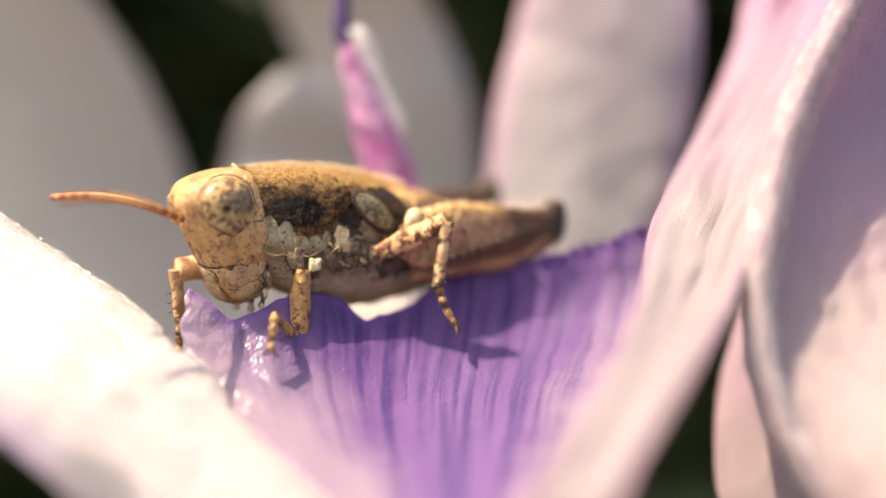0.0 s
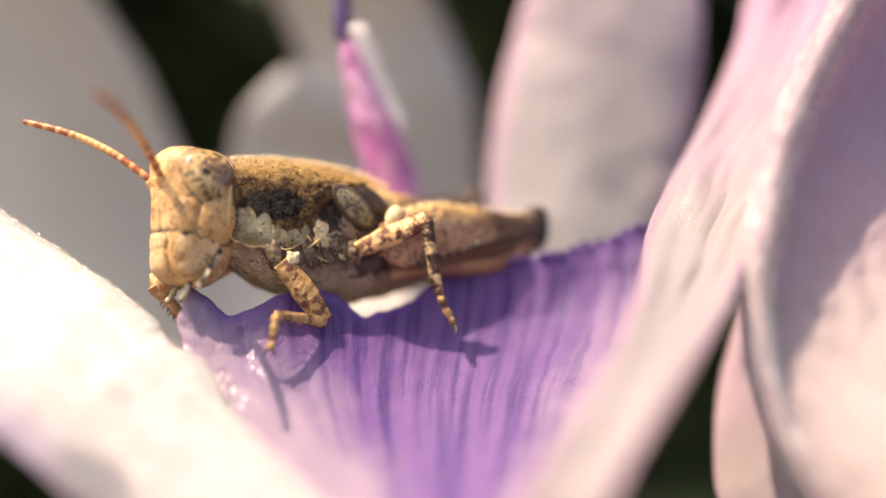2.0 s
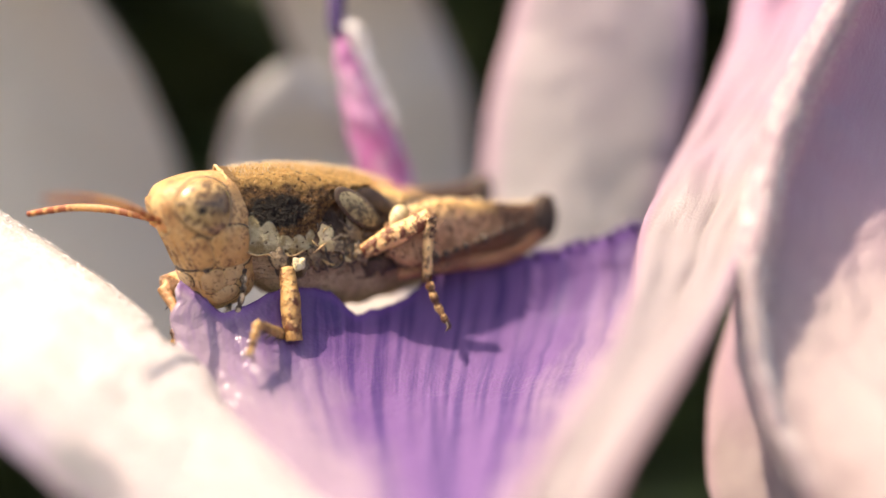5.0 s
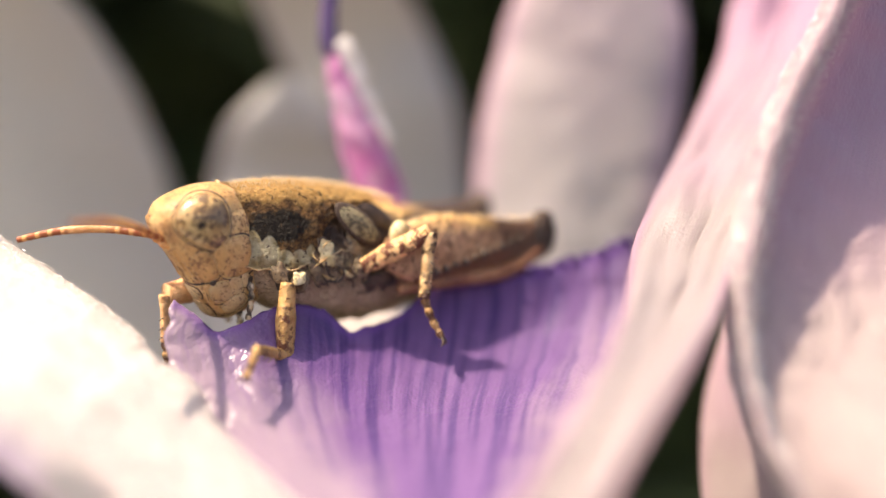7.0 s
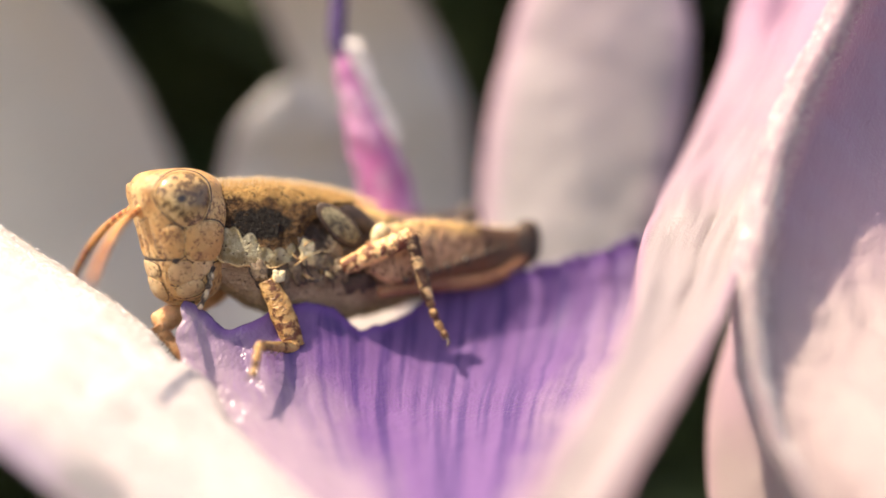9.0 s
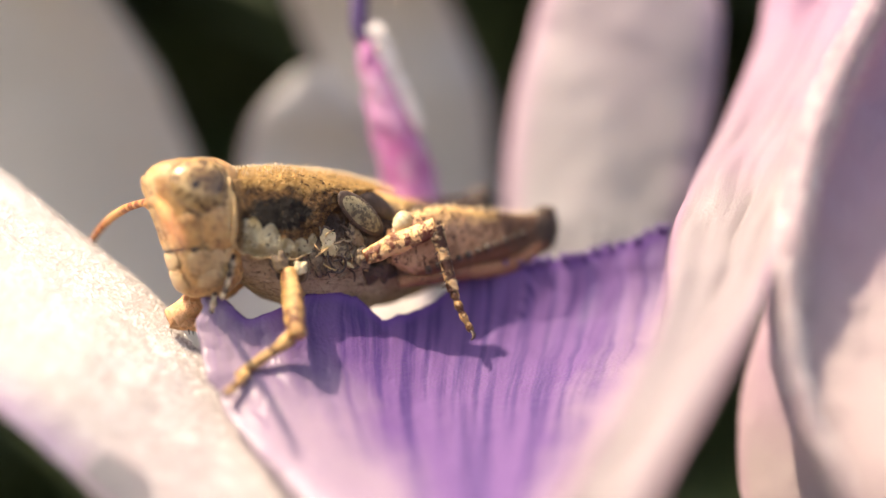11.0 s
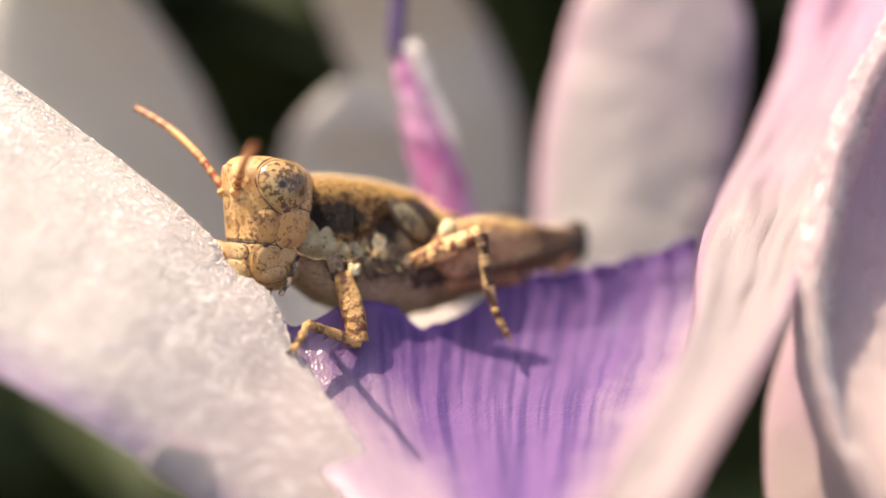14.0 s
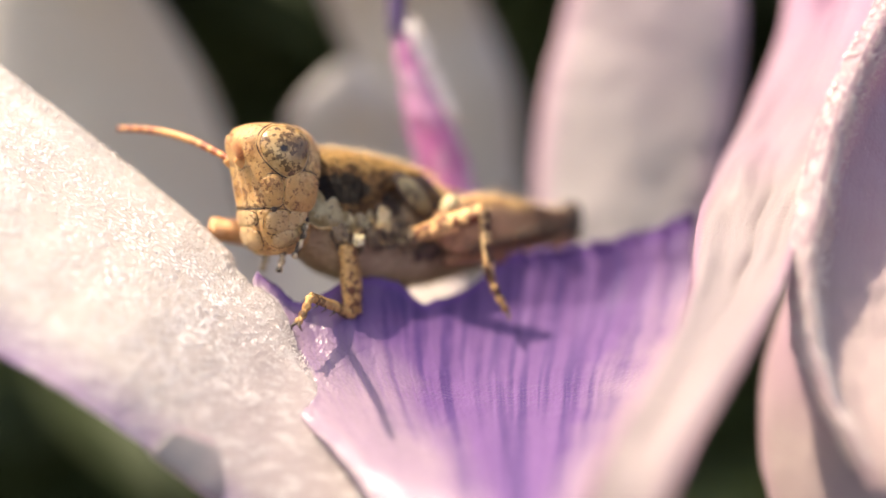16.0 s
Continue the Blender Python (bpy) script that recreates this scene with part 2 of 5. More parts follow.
def petal_material(name, white, tint, tip, tint_from=(0.2, 0.8), sparkle=0.5, through_light=0.34, fade=0.40, glint=0.00006, cell=9000.0, gloss=0.38, painted_glints=False, near_side=1.0):
    """Petal tissue: tinted along and across, with fine fibres, glittering cells and optional painted glints."""
    m, nt, b = blank(name)
    uv = node(nt, "TexCoord").outputs["UV"]
    co = node(nt, "TexCoord").outputs["Object"]
    u, v = node(nt, "SeparateXYZ", {0: uv}).outputs[:2]
    soft = grain(nt, co, 260, 4)
    vv = calc(nt, "ADD", v, calc(nt, "MULTIPLY", calc(nt, "SUBTRACT", soft, 0.5), 0.35))
    col = mixc(nt, step(nt, vv, *tint_from), white, tint)
    edge = calc(nt, "MAXIMUM", calc(nt, "MULTIPLY", calc(nt, "SUBTRACT", 0.5, u), near_side), calc(nt, "SUBTRACT", u, 0.5))
    col = mixc(nt, step(nt, edge, fade, 0.50), col, tip)
    cells = node(nt, "TexVoronoi", {"Vector": co, "Scale": cell}).outputs[0]
    if painted_glints:
        cells = grain(nt, stretch(nt, co, (0.22, 0.6, 1.0)), cell, 3, 0.7)
        # near-white streaks paint the cells' glints into the colour
        col = mixc(nt, calc(nt, "MULTIPLY", step(nt, cells, 0.50, 0.64), 0.6), col, (0.90, 0.88, 0.86))
    fibre = node(nt, "CombineXYZ", {0: calc(nt, "MULTIPLY", u, 120.0), 1: calc(nt, "MULTIPLY", v, 9.0), 2: 0.0}).outputs[0]
    ribs = grain(nt, fibre, 1.0, 3, 0.6)
    col = mixc(nt, calc(nt, "MULTIPLY", step(nt, ribs, 0.45, 0.7), 0.25), col, tuple(0.8 * c for c in tint))
    nt.links.new(col, b.inputs["Base Color"])
    b.inputs["Roughness"].default_value = gloss
    b.inputs["Specular IOR Level"].default_value = sparkle
    b.inputs["Sheen Weight"].default_value = 0.3
    relief(nt, b, calc(nt, "ADD", calc(nt, "MULTIPLY", cells, 0.8), ribs), 0.7, glint)
    lit = node(nt, "BsdfTranslucent", {"Color": col})
    out = nt.nodes["Material Output"]
    both = node(nt, "MixShader", {0: through_light, 1: b.outputs[0], 2: lit.outputs[0]})
    nt.links.new(both.outputs[0], out.inputs["Surface"])
    return m


def violet_material():
    """Violet fan with dark lengthwise veins on a pale pink petal, crinkled and moist towards the margin."""
    m, nt, b = blank("violet_petal_tissue")
    uv = node(nt, "TexCoord").outputs["UV"]
    co = node(nt, "TexCoord").outputs["Object"]
    u, v = node(nt, "SeparateXYZ", {0: uv}).outputs[:2]
    soft = grain(nt, co, 420, 4, 0.6)
    off = calc(nt, "SUBTRACT", soft, 0.5)
    w = calc(nt, "ADD", calc(nt, "SUBTRACT", u, 0.62), calc(nt, "MULTIPLY", off, 0.22))
    left = calc(nt, "MAXIMUM", calc(nt, "MULTIPLY", w, -1.0), 0.0)
    right = calc(nt, "MULTIPLY", calc(nt, "MAXIMUM", w, 0.0), 1.25)
    fan = calc(nt, "SUBTRACT", calc(nt, "ADD", left, right), calc(nt, "ADD", 0.14, calc(nt, "MULTIPLY", v, 0.40)))
    inside = step(nt, fan, 0.09, -0.12)
    lines_at = node(nt, "CombineXYZ", {0: calc(nt, "MULTIPLY", u, 30.0), 1: calc(nt, "MULTIPLY", v, 1.3), 2: 0.0}).outputs[0]
    lines = grain(nt, lines_at, 1.0, 2, 0.5)
    fine_at = node(nt, "CombineXYZ", {0: calc(nt, "MULTIPLY", u, 150.0), 1: calc(nt, "MULTIPLY", v, 6.0), 2: 0.0}).outputs[0]
    fine = grain(nt, fine_at, 1.0, 3, 0.6)
    col = mixc(nt, inside, (0.31, 0.23, 0.30), (0.155, 0.076, 0.235))
    col = mixc(nt, calc(nt, "MULTIPLY", inside, calc(nt, "MULTIPLY", step(nt, lines, 0.46, 0.60), 0.85)), col, (0.05, 0.02, 0.135))
    col = mixc(nt, calc(nt, "MULTIPLY", step(nt, fine, 0.48, 0.70), 0.30), col, (0.22, 0.11, 0.33))
    col = mixc(nt, calc(nt, "MULTIPLY", step(nt, v, 0.955, 0.985), 0.55), col, (0.16, 0.06, 0.30))
    nt.links.new(col, b.inputs["Base Color"])
    nt.links.new(node(nt, "MapRange", {0: u, 1: 0.32, 2: 0.55, 3: 0.27, 4: 0.58}).outputs[0], b.inputs["Roughness"])
    b.inputs["Specular IOR Level"].default_value = 0.4
    b.inputs["Sheen Weight"].default_value = 0.2
    cells = node(nt, "TexVoronoi", {"Vector": co, "Scale": 8000.0}).outputs[0]
    crinkle = grain(nt, co, 1500, 3, 0.55)
    high = calc(nt, "ADD", calc(nt, "MULTIPLY", crinkle, 1.1), calc(nt, "ADD", calc(nt, "MULTIPLY", cells, 0.25), calc(nt, "MULTIPLY", lines, -0.5)))
    relief(nt, b, high, 0.7, 0.00010)
    lit = node(nt, "BsdfTranslucent", {"Color": col})
    both = node(nt, "MixShader", {0: 0.22, 1: b.outputs[0], 2: lit.outputs[0]})
    nt.links.new(both.outputs[0], nt.nodes["Material Output"].inputs["Surface"])
    return m


def plain(name, colour, second, scale, rough=0.6, bump=0.4, dist=0.0002):
    m, nt, b = blank(name)
    co = node(nt, "TexCoord").outputs["Object"]
    g = grain(nt, co, scale, 4)
    nt.links.new(mixc(nt, step(nt, g, 0.35, 0.65), colour, second), b.inputs["Base Color"])
    b.inputs["Roughness"].default_value = rough
    relief(nt, b, grain(nt, co, scale * 5, 3), bump, dist)
    return m


MAT = {
    "pronotum": pronotum_material(),
    "body": trunk_material(),
    "head": cuticle("head_cuticle", (0.53, 0.295, 0.10), (0.62, 0.41, 0.175), (0.13, 0.048, 0.018), 0.72, coat=0.12),
    "rim": cuticle("rim_cuticle", (0.52, 0.34, 0.14), (0.62, 0.44, 0.21), (0.2, 0.1, 0.04), 0.1),
    "mouth": cuticle("mouth_cuticle", (0.49, 0.31, 0.14), (0.58, 0.41, 0.21), (0.13, 0.06, 0.025), 0.3, 1.1),
    "pleura": cuticle("pleura_cuticle", (0.19, 0.13, 0.07), (0.36, 0.27, 0.15), (0.03, 0.017, 0.009), 0.8, 1.2),
    "cream": cuticle("cream_cuticle", (0.56, 0.45, 0.22), (0.78, 0.68, 0.42), (0.10, 0.055, 0.022), 0.25),
    "wing": cuticle("wing_pad_cuticle", (0.22, 0.18, 0.085), (0.36, 0.30, 0.16), (0.022, 0.014, 0.008), 1.1, 1.0),
    "dark": cuticle("dark_cuticle", (0.05, 0.03, 0.018), (0.10, 0.06, 0.035), (0.02, 0.012, 0.008), 0.4),
    "femur": femur_material(),
    "tibia": cuticle("hind_tibia_cuticle", (0.20, 0.07, 0.03), (0.34, 0.16, 0.07), (0.05, 0.02, 0.01), 0.4),
    "leg": banded("leg_cuticle", (0.60, 0.36, 0.13), (0.14, 0.046, 0.016), 0.20, 0.27),
    "midleg": banded("spotted_leg_cuticle", (0.95, 0.58, 0.25), (0.15, 0.04, 0.014), 0.30, 0.32),
    "pink": banded("inner_leg_cuticle", (0.92, 0.53, 0.26), (0.50, 0.24, 0.10), 0.7, 0.22),
    "midshin": banded("banded_shin_cuticle", (0.82, 0.56, 0.27), (0.07, 0.026, 0.010), 0.34, 0.40),
    "foot": banded("tarsus_cuticle", (0.60, 0.37, 0.14), (0.10, 0.040, 0.014), 0.36, 0.38),
    "antenna": ringed("antenna_cuticle", (0.66, 0.34, 0.13), (0.30, 0.080, 0.026), 0.428),
    "palp": banded("palp_cuticle", (0.66, 0.54, 0.36), (0.04, 0.025, 0.015), 0.30, 0.46),
    "hair": plain("hair_bristle", (0.78, 0.58, 0.32), (0.86, 0.70, 0.46), 3000, 0.3, 0.0),
    "fluff": plain("style_fluff", (0.75, 0.70, 0.66), (0.85, 0.82, 0.80), 3000, 0.4, 0.0),
    # pale petal: base colour kept darker to offset the strong sun there
    "white_petal": petal_material("pale_petal_tissue", (0.56, 0.48, 0.485), (0.75, 0.69, 0.635), (0.48, 0.34, 0.53), tint_from=(0.26, 0.60), sparkle=1.0, glint=0.00014, cell=6500.0, gloss=0.27, through_light=0.36, painted_glints=True, fade=0.36, near_side=0.0),
    "purple_petal": violet_material(),
    "pink_petal": petal_material("pink_petal_tissue", (0.41, 0.36, 0.365), (0.44, 0.25, 0.38), (0.47, 0.28, 0.40), tint_from=(0.62, 0.95), glint=0.00004, fade=0.42),
    "back_petal": petal_material("shaded_petal_tissue", (0.70, 0.68, 0.63), (0.72, 0.70, 0.66), (0.68, 0.60, 0.62), sparkle=0.3, through_light=0.22),
    # beige petal: greyer towards the margins, painting the shade of its right side
    "beige_petal": petal_material("beige_petal_tissue", (0.84, 0.80, 0.69), (0.86, 0.81, 0.71), (0.66, 0.62, 0.56), sparkle=0.3, through_light=0.22, fade=0.15),
    # rose petal: upper part tinted mauve to carry the tone of its shade
    "rose_petal": petal_material("rose_petal_tissue", (0.46, 0.375, 0.38), (0.50, 0.33, 0.435), (0.53, 0.38, 0.44), tint_from=(0.35, 0.70), glint=0.00005, through_light=0.40),
    "blush_petal": petal_material("blush_petal_tissue", (0.48, 0.455, 0.44), (0.50, 0.41, 0.43), (0.56, 0.38, 0.47), tint_from=(0.3, 0.9), sparkle=0.3, through_light=0.22, fade=0.34),
    "down": plain("downy_cells", (0.72, 0.67, 0.65), (0.80, 0.76, 0.74), 2000, 0.28, 0.0),
    "stamen": plain("stamen_tissue", (0.44, 0.12, 0.33), (0.55, 0.33, 0.48), 900, 0.45),
    "anther": plain("anther_tissue", (0.045, 0.02, 0.10), (0.09, 0.045, 0.17), 900, 0.5),
    "stem": plain("stem_green", (0.08, 0.14, 0.04), (0.12, 0.18, 0.06), 300, 0.5),
    "leaf": plain("leaf_green", (0.032, 0.049, 0.014), (0.050, 0.072, 0.022), 60, 0.6),
    "soil": plain("dark_soil", (0.030, 0.024, 0.020), (0.055, 0.045, 0.036), 40, 0.95, 0.8, 0.004),
}

# ---- ground and thicket ----
def ground():
    bm = bmesh.new()
    n = 40
    grid = [[bm.verts.new((x, y, -150 + (3 * noise.noise(Vector((x, y, 0)) * 0.03) if max(abs(x), abs(y)) < 400 else 0)))
             for x in [math.copysign(abs(i) ** 3 * 1.2 + abs(i) * 12, i) for i in range(-n, n + 1)]]
            for y in [math.copysign(abs(i) ** 3 * 1.2 + abs(i) * 12, i) for i in range(-n, n + 1)]]
    for a, b in zip(grid, grid[1:]):
        for i in range(len(a) - 1):
            bm.faces.new((a[i], a[i + 1], b[i + 1], b[i]))
    ob = new("ground", mesh_of("ground", bm, MAT["soil"]))
    tagged(ob, "dark bare garden soil under the flowers", "ground", kind="structure")


def leaf_shape(length, width):
    """A pointed, folded leaf along x: rows of (x, half width, lift)."""
    rows = []
    for k in range(7):
        s = k / 6
        rows.append((length * s, width * math.sin(math.pi * min(s ** 0.8, 1.0)) * 0.5 + 0.02, -0.25 * length * s * s))
    return rows


def thicket(name, count, box, size, seed, label):
    """A dense mass of leaves on stalks, too many to count."""
    rnd = random.Random(seed)
    verts, faces = [], []
    for _ in range(count):
        at = Vector([rnd.uniform(a, b) for a, b in box])
        m = Matrix.LocRotScale(at, Euler((rnd.uniform(-0.9, 0.9), rnd.uniform(-1.0, 1.0), rnd.uniform(0, 6.3))), None)
        base = len(verts)
        le = size * rnd.uniform(0.6, 1.3)
        for x, w, z in leaf_shape(le, le * 0.36):
            for y, dz in ((-w, 0.35 * w), (0, 0), (w, 0.35 * w)):
                verts.append((m @ Vector((x, y, z + dz))) * MM)
        for k in range(6):
            for c in range(2):
                i = base + 3 * k + c
                faces.append((i, i + 1, i + 4, i + 3))
    me = bpy.data.meshes.new(name)
    me.from_pydata(verts, [], faces)
    me.materials.append(MAT["leaf"])
    ob = new(name, me)
    tagged(ob, label, "foliage", kind="stuff")


ground()
thicket("foliage", 5200, ((-260, 260), (120, 240), (-150, 190)), 36, 5, "dense dark green leaves in deep shade")


def hedge():
    """The closed dark mass of the thicket further back."""
    bm = bmesh.new()
    rows = []
    for k in range(41):
        x = -1500 + 75 * k
        rows.append([(x, 300 + 25 * noise.noise(Vector((x, z, 0)) * 0.01) + 0.0006 * z * z, z) for z in range(-152, 420, 26)])
    skin(bm, rows, close=False)
    bmesh.ops.solidify(bm, geom=bm.faces[:], thickness=40)
    ob = new("backdrop", mesh_of("backdrop", bm, MAT["leaf"]))
    tagged(ob, "closed dark green hedge in shade", "hedge", kind="structure")


hedge()


# ---- flowers ----
def petal(name, parent, material, ribs, bulge, thick=0.22, trim=None, waves=0.12, extra=None, nu=44, nv=56, label="", pivot=(0, 0, 0), ragged=0.012, seed=0, bite=None, fuzz=0.0):
    """A petal from cross ribs, base to tip: each rib runs from one margin to the other and bellies out by bulge."""
    lefts, rights = [r[0] for r in ribs], [r[1] for r in ribs]
    bul = [r[2] if len(r) > 2 else 1.0 for r in ribs]
    piv = Vector(pivot)

    def at(u, v):
        if trim:
            v = v * (1 - trim(u))
        v = v * (1 - ragged * abs(noise.noise(Vector((u * 26, seed, 1.7)))) - ragged * 0.5 * abs(noise.noise(Vector((u * 80, seed, 4.1)))))
        a, b = Vector(spline(lefts, v)), Vector(spline(rights, v))
        k = float(spline([(x,) for x in bul], v)[0])
        uu = u + ragged * 0.5 * (noise.noise(Vector((v * 22, seed, 9.3))) * (1 - 2 * u))
        if bite:
            uu += bite(v) * (1 - u)
        p = a.lerp(b, uu) + Vector(bulge) * k * 4 * u * (1 - u)
        p += Vector((0.3, -1, 0.4)) * waves * (noise.noise(p * 0.45 + Vector((seed, 0, 0))) + 0.4 * noise.noise(p * 1.3))
        if extra:
            p += Vector(extra(u, v))
        return p - piv

    pts = [[at(i / nu, j / nv) for i in range(nu + 1)] for j in range(nv + 1)]
    front, rear, uvs, nrms = [], [], [], []
    for j in range(nv + 1):
        nrms.append([])
        for i in range(nu + 1):
            du = pts[j][min(i + 1, nu)] - pts[j][max(i - 1, 0)]
            dv = pts[min(j + 1, nv)][i] - pts[max(j - 1, 0)][i]
            nrm = du.cross(dv).normalized()
            nrms[-1].append(nrm if nrm.y < 0 else -nrm)
            e = min(1.0, 0.25 + 6 * min(i, nu - i) / nu, 0.25 + 6 * (nv - j) / nv)
            f = fuzz * (noise.noise(pts[j][i] * 8.0) + noise.noise(pts[j][i] * 17.0)) if fuzz else 0.0
            front.append((pts[j][i] + nrm * (thick * 0.5 * e + f)) * MM)
            rear.append((pts[j][i] - nrm * thick * 0.5 * e) * MM)
            uvs.append((i / nu, j / nv))
    w, total = nu + 1, (nu + 1) * (nv + 1)
    faces = []
    for j in range(nv):
        for i in range(nu):
            a = j * w + i
            faces.append((a, a + 1, a + w + 1, a + w))
            faces.append((total + a, total + a + w, total + a + w + 1, total + a + 1))
    rim = [j * w for j in range(nv, -1, -1)] + list(range(1, w)) + [j * w + nu for j in range(1, nv + 1)] + [nv * w + i for i in range(nu - 1, 0, -1)]
    for a, b in zip(rim, rim[1:] + rim[:1]):
        faces.append((b, a, total + a, total + b))
    me = bpy.data.meshes.new(name)
    me.from_pydata(front + rear, [], faces)
    layer = me.uv_layers.new(name="UVMap")
    for lo in me.loops:
        layer.data[lo.index].uv = uvs[lo.vertex_index % total]
    for p in me.polygons:
        p.use_smooth = True
    me.materials.append(material)
    ob = new(name, me)
    ob.parent = parent
    ob.matrix_basis = Matrix.Translation(piv * MM)
    GRIDS[ob.name] = (pts, nrms)
    if label:
        tagged(ob, label=label)
    return ob


GRIDS = {}


def down(ob, count, us, vs, length, seed):
    """Tiny glistening hairs that stand on a petal's upper face, too many to count."""
    pts, nrms = GRIDS[ob.name]
    nv, nu = len(pts) - 1, len(pts[0]) - 1
    r_ = random.Random(seed)
    verts, faces = [], []
    for _ in range(count):
        fu, fv = r_.random(), r_.random()
        if r_.random() > min(1.0, (1 - fu) * 4, fv * 4, (1 - fv) * 8):
            continue
        fi, fj = (us[0] + (us[1] - us[0]) * fu) * nu, (vs[0] + (vs[1] - vs[0]) * fv) * nv
        i, j = min(int(fi), nu - 1), min(int(fj), nv - 1)
        p = pts[j][i].lerp(pts[j][i + 1], fi - i).lerp(pts[j + 1][i].lerp(pts[j + 1][i + 1], fi - i), fj - j)
        n_ = nrms[j][i] * (0.11 if fi > 1 else 0.0)
        d = (nrms[j][i] + Vector([r_.uniform(-0.7, 0.7) for _ in range(3)])).normalized()
        a = d.orthogonal().normalized()
        b = d.cross(a)
        w = length * r_.uniform(0.10, 0.18)
        base = len(verts)
        for k in range(3):
            q = 2.094 * k
            verts.append((p + n_ * 0.8 + (a * math.cos(q) + b * math.sin(q)) * w) * MM)
        verts.append((p + n_ * 0.8 + d * length * r_.uniform(0.6, 1.2)) * MM)
        faces += [(base, base + 1, base + 3), (base + 1, base + 2, base + 3), (base + 2, base, base + 3)]
    me = bpy.data.meshes.new("down")
    me.from_pydata(verts, [], faces)
    me.materials.append(MAT["down"])
    hairs = new("down", me)
    hairs.parent = ob
    tagged(hairs, label="glistening down", kind="stuff")


def papillae(ob, count, us, vs, size, seed):
    """Low glossy swollen cells that lie along a petal's upper face, too many to count."""
    pts, nrms = GRIDS[ob.name]
    nv, nu = len(pts) - 1, len(pts[0]) - 1
    r_ = random.Random(seed)
    verts, faces = [], []
    for _ in range(count):
        fi, fj = r_.uniform(*us) * nu, r_.uniform(*vs) * nv
        i, j = min(int(fi), nu - 1), min(int(fj), nv - 1)
        rim = min(fi / nu, 1 - fi / nu, fj / nv, 1 - fj / nv) * 4
        if noise.noise(Vector((fi * 0.09, fj * 0.06, seed))) < r_.uniform(-0.5, 0.3) or (us[1] > 0.5 and r_.random() > rim * max(0.0, fj / nv - 0.30) * 3):
            continue
        p = pts[j][i].lerp(pts[j][i + 1], fi - i).lerp(pts[j + 1][i].lerp(pts[j + 1][i + 1], fi - i), fj - j)
        n_ = nrms[j][i]
        along = (pts[j + 1][i] - pts[j][i]).normalized()
        along = (along + n_.cross(along) * r_.uniform(-0.5, 0.5) + n_ * r_.uniform(-0.25, 0.25)).normalized()
        side = n_.cross(along).normalized()
        k = size * r_.uniform(0.5, 1.3)
        p = p + n_ * 0.11
        base = len(verts)
        for a_, s_, h_ in ((-1, 0, 0), (0, -0.34, 0), (1, 0, 0), (0, 0.34, 0), (-0.35, 0, 0.30), (0.35, 0, 0.30)):
            verts.append((p + (along * a_ + side * s_ + n_ * h_) * k) * MM)
        faces += [tuple(base + q for q in f) for f in ((0, 1, 4), (1, 5, 4), (1, 2, 5), (2, 3, 5), (3, 4, 5), (3, 0, 4))]
    me = bpy.data.meshes.new("papillae")
    me.from_pydata(verts, [], faces)
    me.materials.append(MAT["down"])
    for q in me.polygons:
        q.use_smooth = True
    cells = new("papillae", me)
    cells.parent = ob
    tagged(cells, label="glistening swollen cells", kind="stuff")


def profile(pairs):
    xs, ys = [p[0] for p in pairs], [p[1] for p in pairs]
    return lambda u: float(np.interp(u, xs, ys))


def stem(parent, path, radius):
    bm = bmesh.new()
    tube(bm, path, [radius * 0.8, radius, radius], 12, lumps=0.1)
    part("stem", bm, MAT["stem"], parent, "green flower stem")


flower = new("flower")
tagged(flower, "pale lilac flower with a violet veined middle petal", "flower")

# the violet petal on which the insect stands: its top margin is chewed
CHEWED = profile([(0, 0.03), (0.05, 0.11), (0.10, 0.165), (0.16, 0.13), (0.20, 0.09), (0.24, 0.10), (0.30, 0.125), (0.36, 0.195), (0.41, 0.185), (0.46, 0.165), (0.55, 0.075), (0.75, 0.07), (0.9, 0.045), (1, 0.0)])
def hollow(u, v):
    k = float(np.interp(v, [0, 0.25, 0.5, 0.75, 1.0], [0.1, 0.9, 1.7, 1.4, 0.6]))
    q = Vector((u * 15.0, v * 9.0, 0.0))
    crumple = max(0.0, 1 - u / 0.42) * max(0.0, min(1.0, (v - 0.35) * 3)) * (0.34 * noise.noise(q * 0.55) + 0.22 * noise.noise(q * 1.4) + 0.09 * noise.noise(q * 3.1))
    ridge = 0.03 * math.sin(u * 88 + 2 * noise.noise(Vector((u * 9, v * 2, 6)))) * max(0.0, min(1.0, (u - 0.35) * 6))
    return (0, 1.3 * k * 4 * u * (1 - u) * (0.02 + 1.43 * u) + crumple + ridge, 0.3 * crumple)


violet_petal = petal("petal", flower, MAT["purple_petal"], [
    ((-2.58, -7.5, -8.13), (2.1, -10.0, -7.14), 0.5),
    ((-4.0, -5.8, -6.43), (3.22, -7.0, -5.98), 1.8),
    ((-6.25, -3.4, -4.84), (4.96, -2.5, -4.19), 1.9),
    ((-7.56, -2.0, -2.95), (6.57, 1.5, -2.19), 0.8),
    ((-7.7, -1.0, -1.01), (7.07, 3.0, 0.79), -0.1),
], (0, 0, 0), trim=CHEWED, extra=hollow, waves=0.10, nu=120, nv=90, seed=2, ragged=0.02, label="violet petal with dark lengthwise veins and a chewed edge")

# dark beads along the free top margin
bm = bmesh.new()
rows_, _ = GRIDS[violet_petal.name]
r_ = random.Random(9)
for i in range(70, 121):
    if r_.random() < 0.75:
        q = rows_[-1][i] + Vector([r_.uniform(-0.08, 0.08) for _ in range(3)])
        ball(bm, q, [r_.uniform(0.06, 0.20) for _ in range(3)], (0, 0, 0), 8, 6)
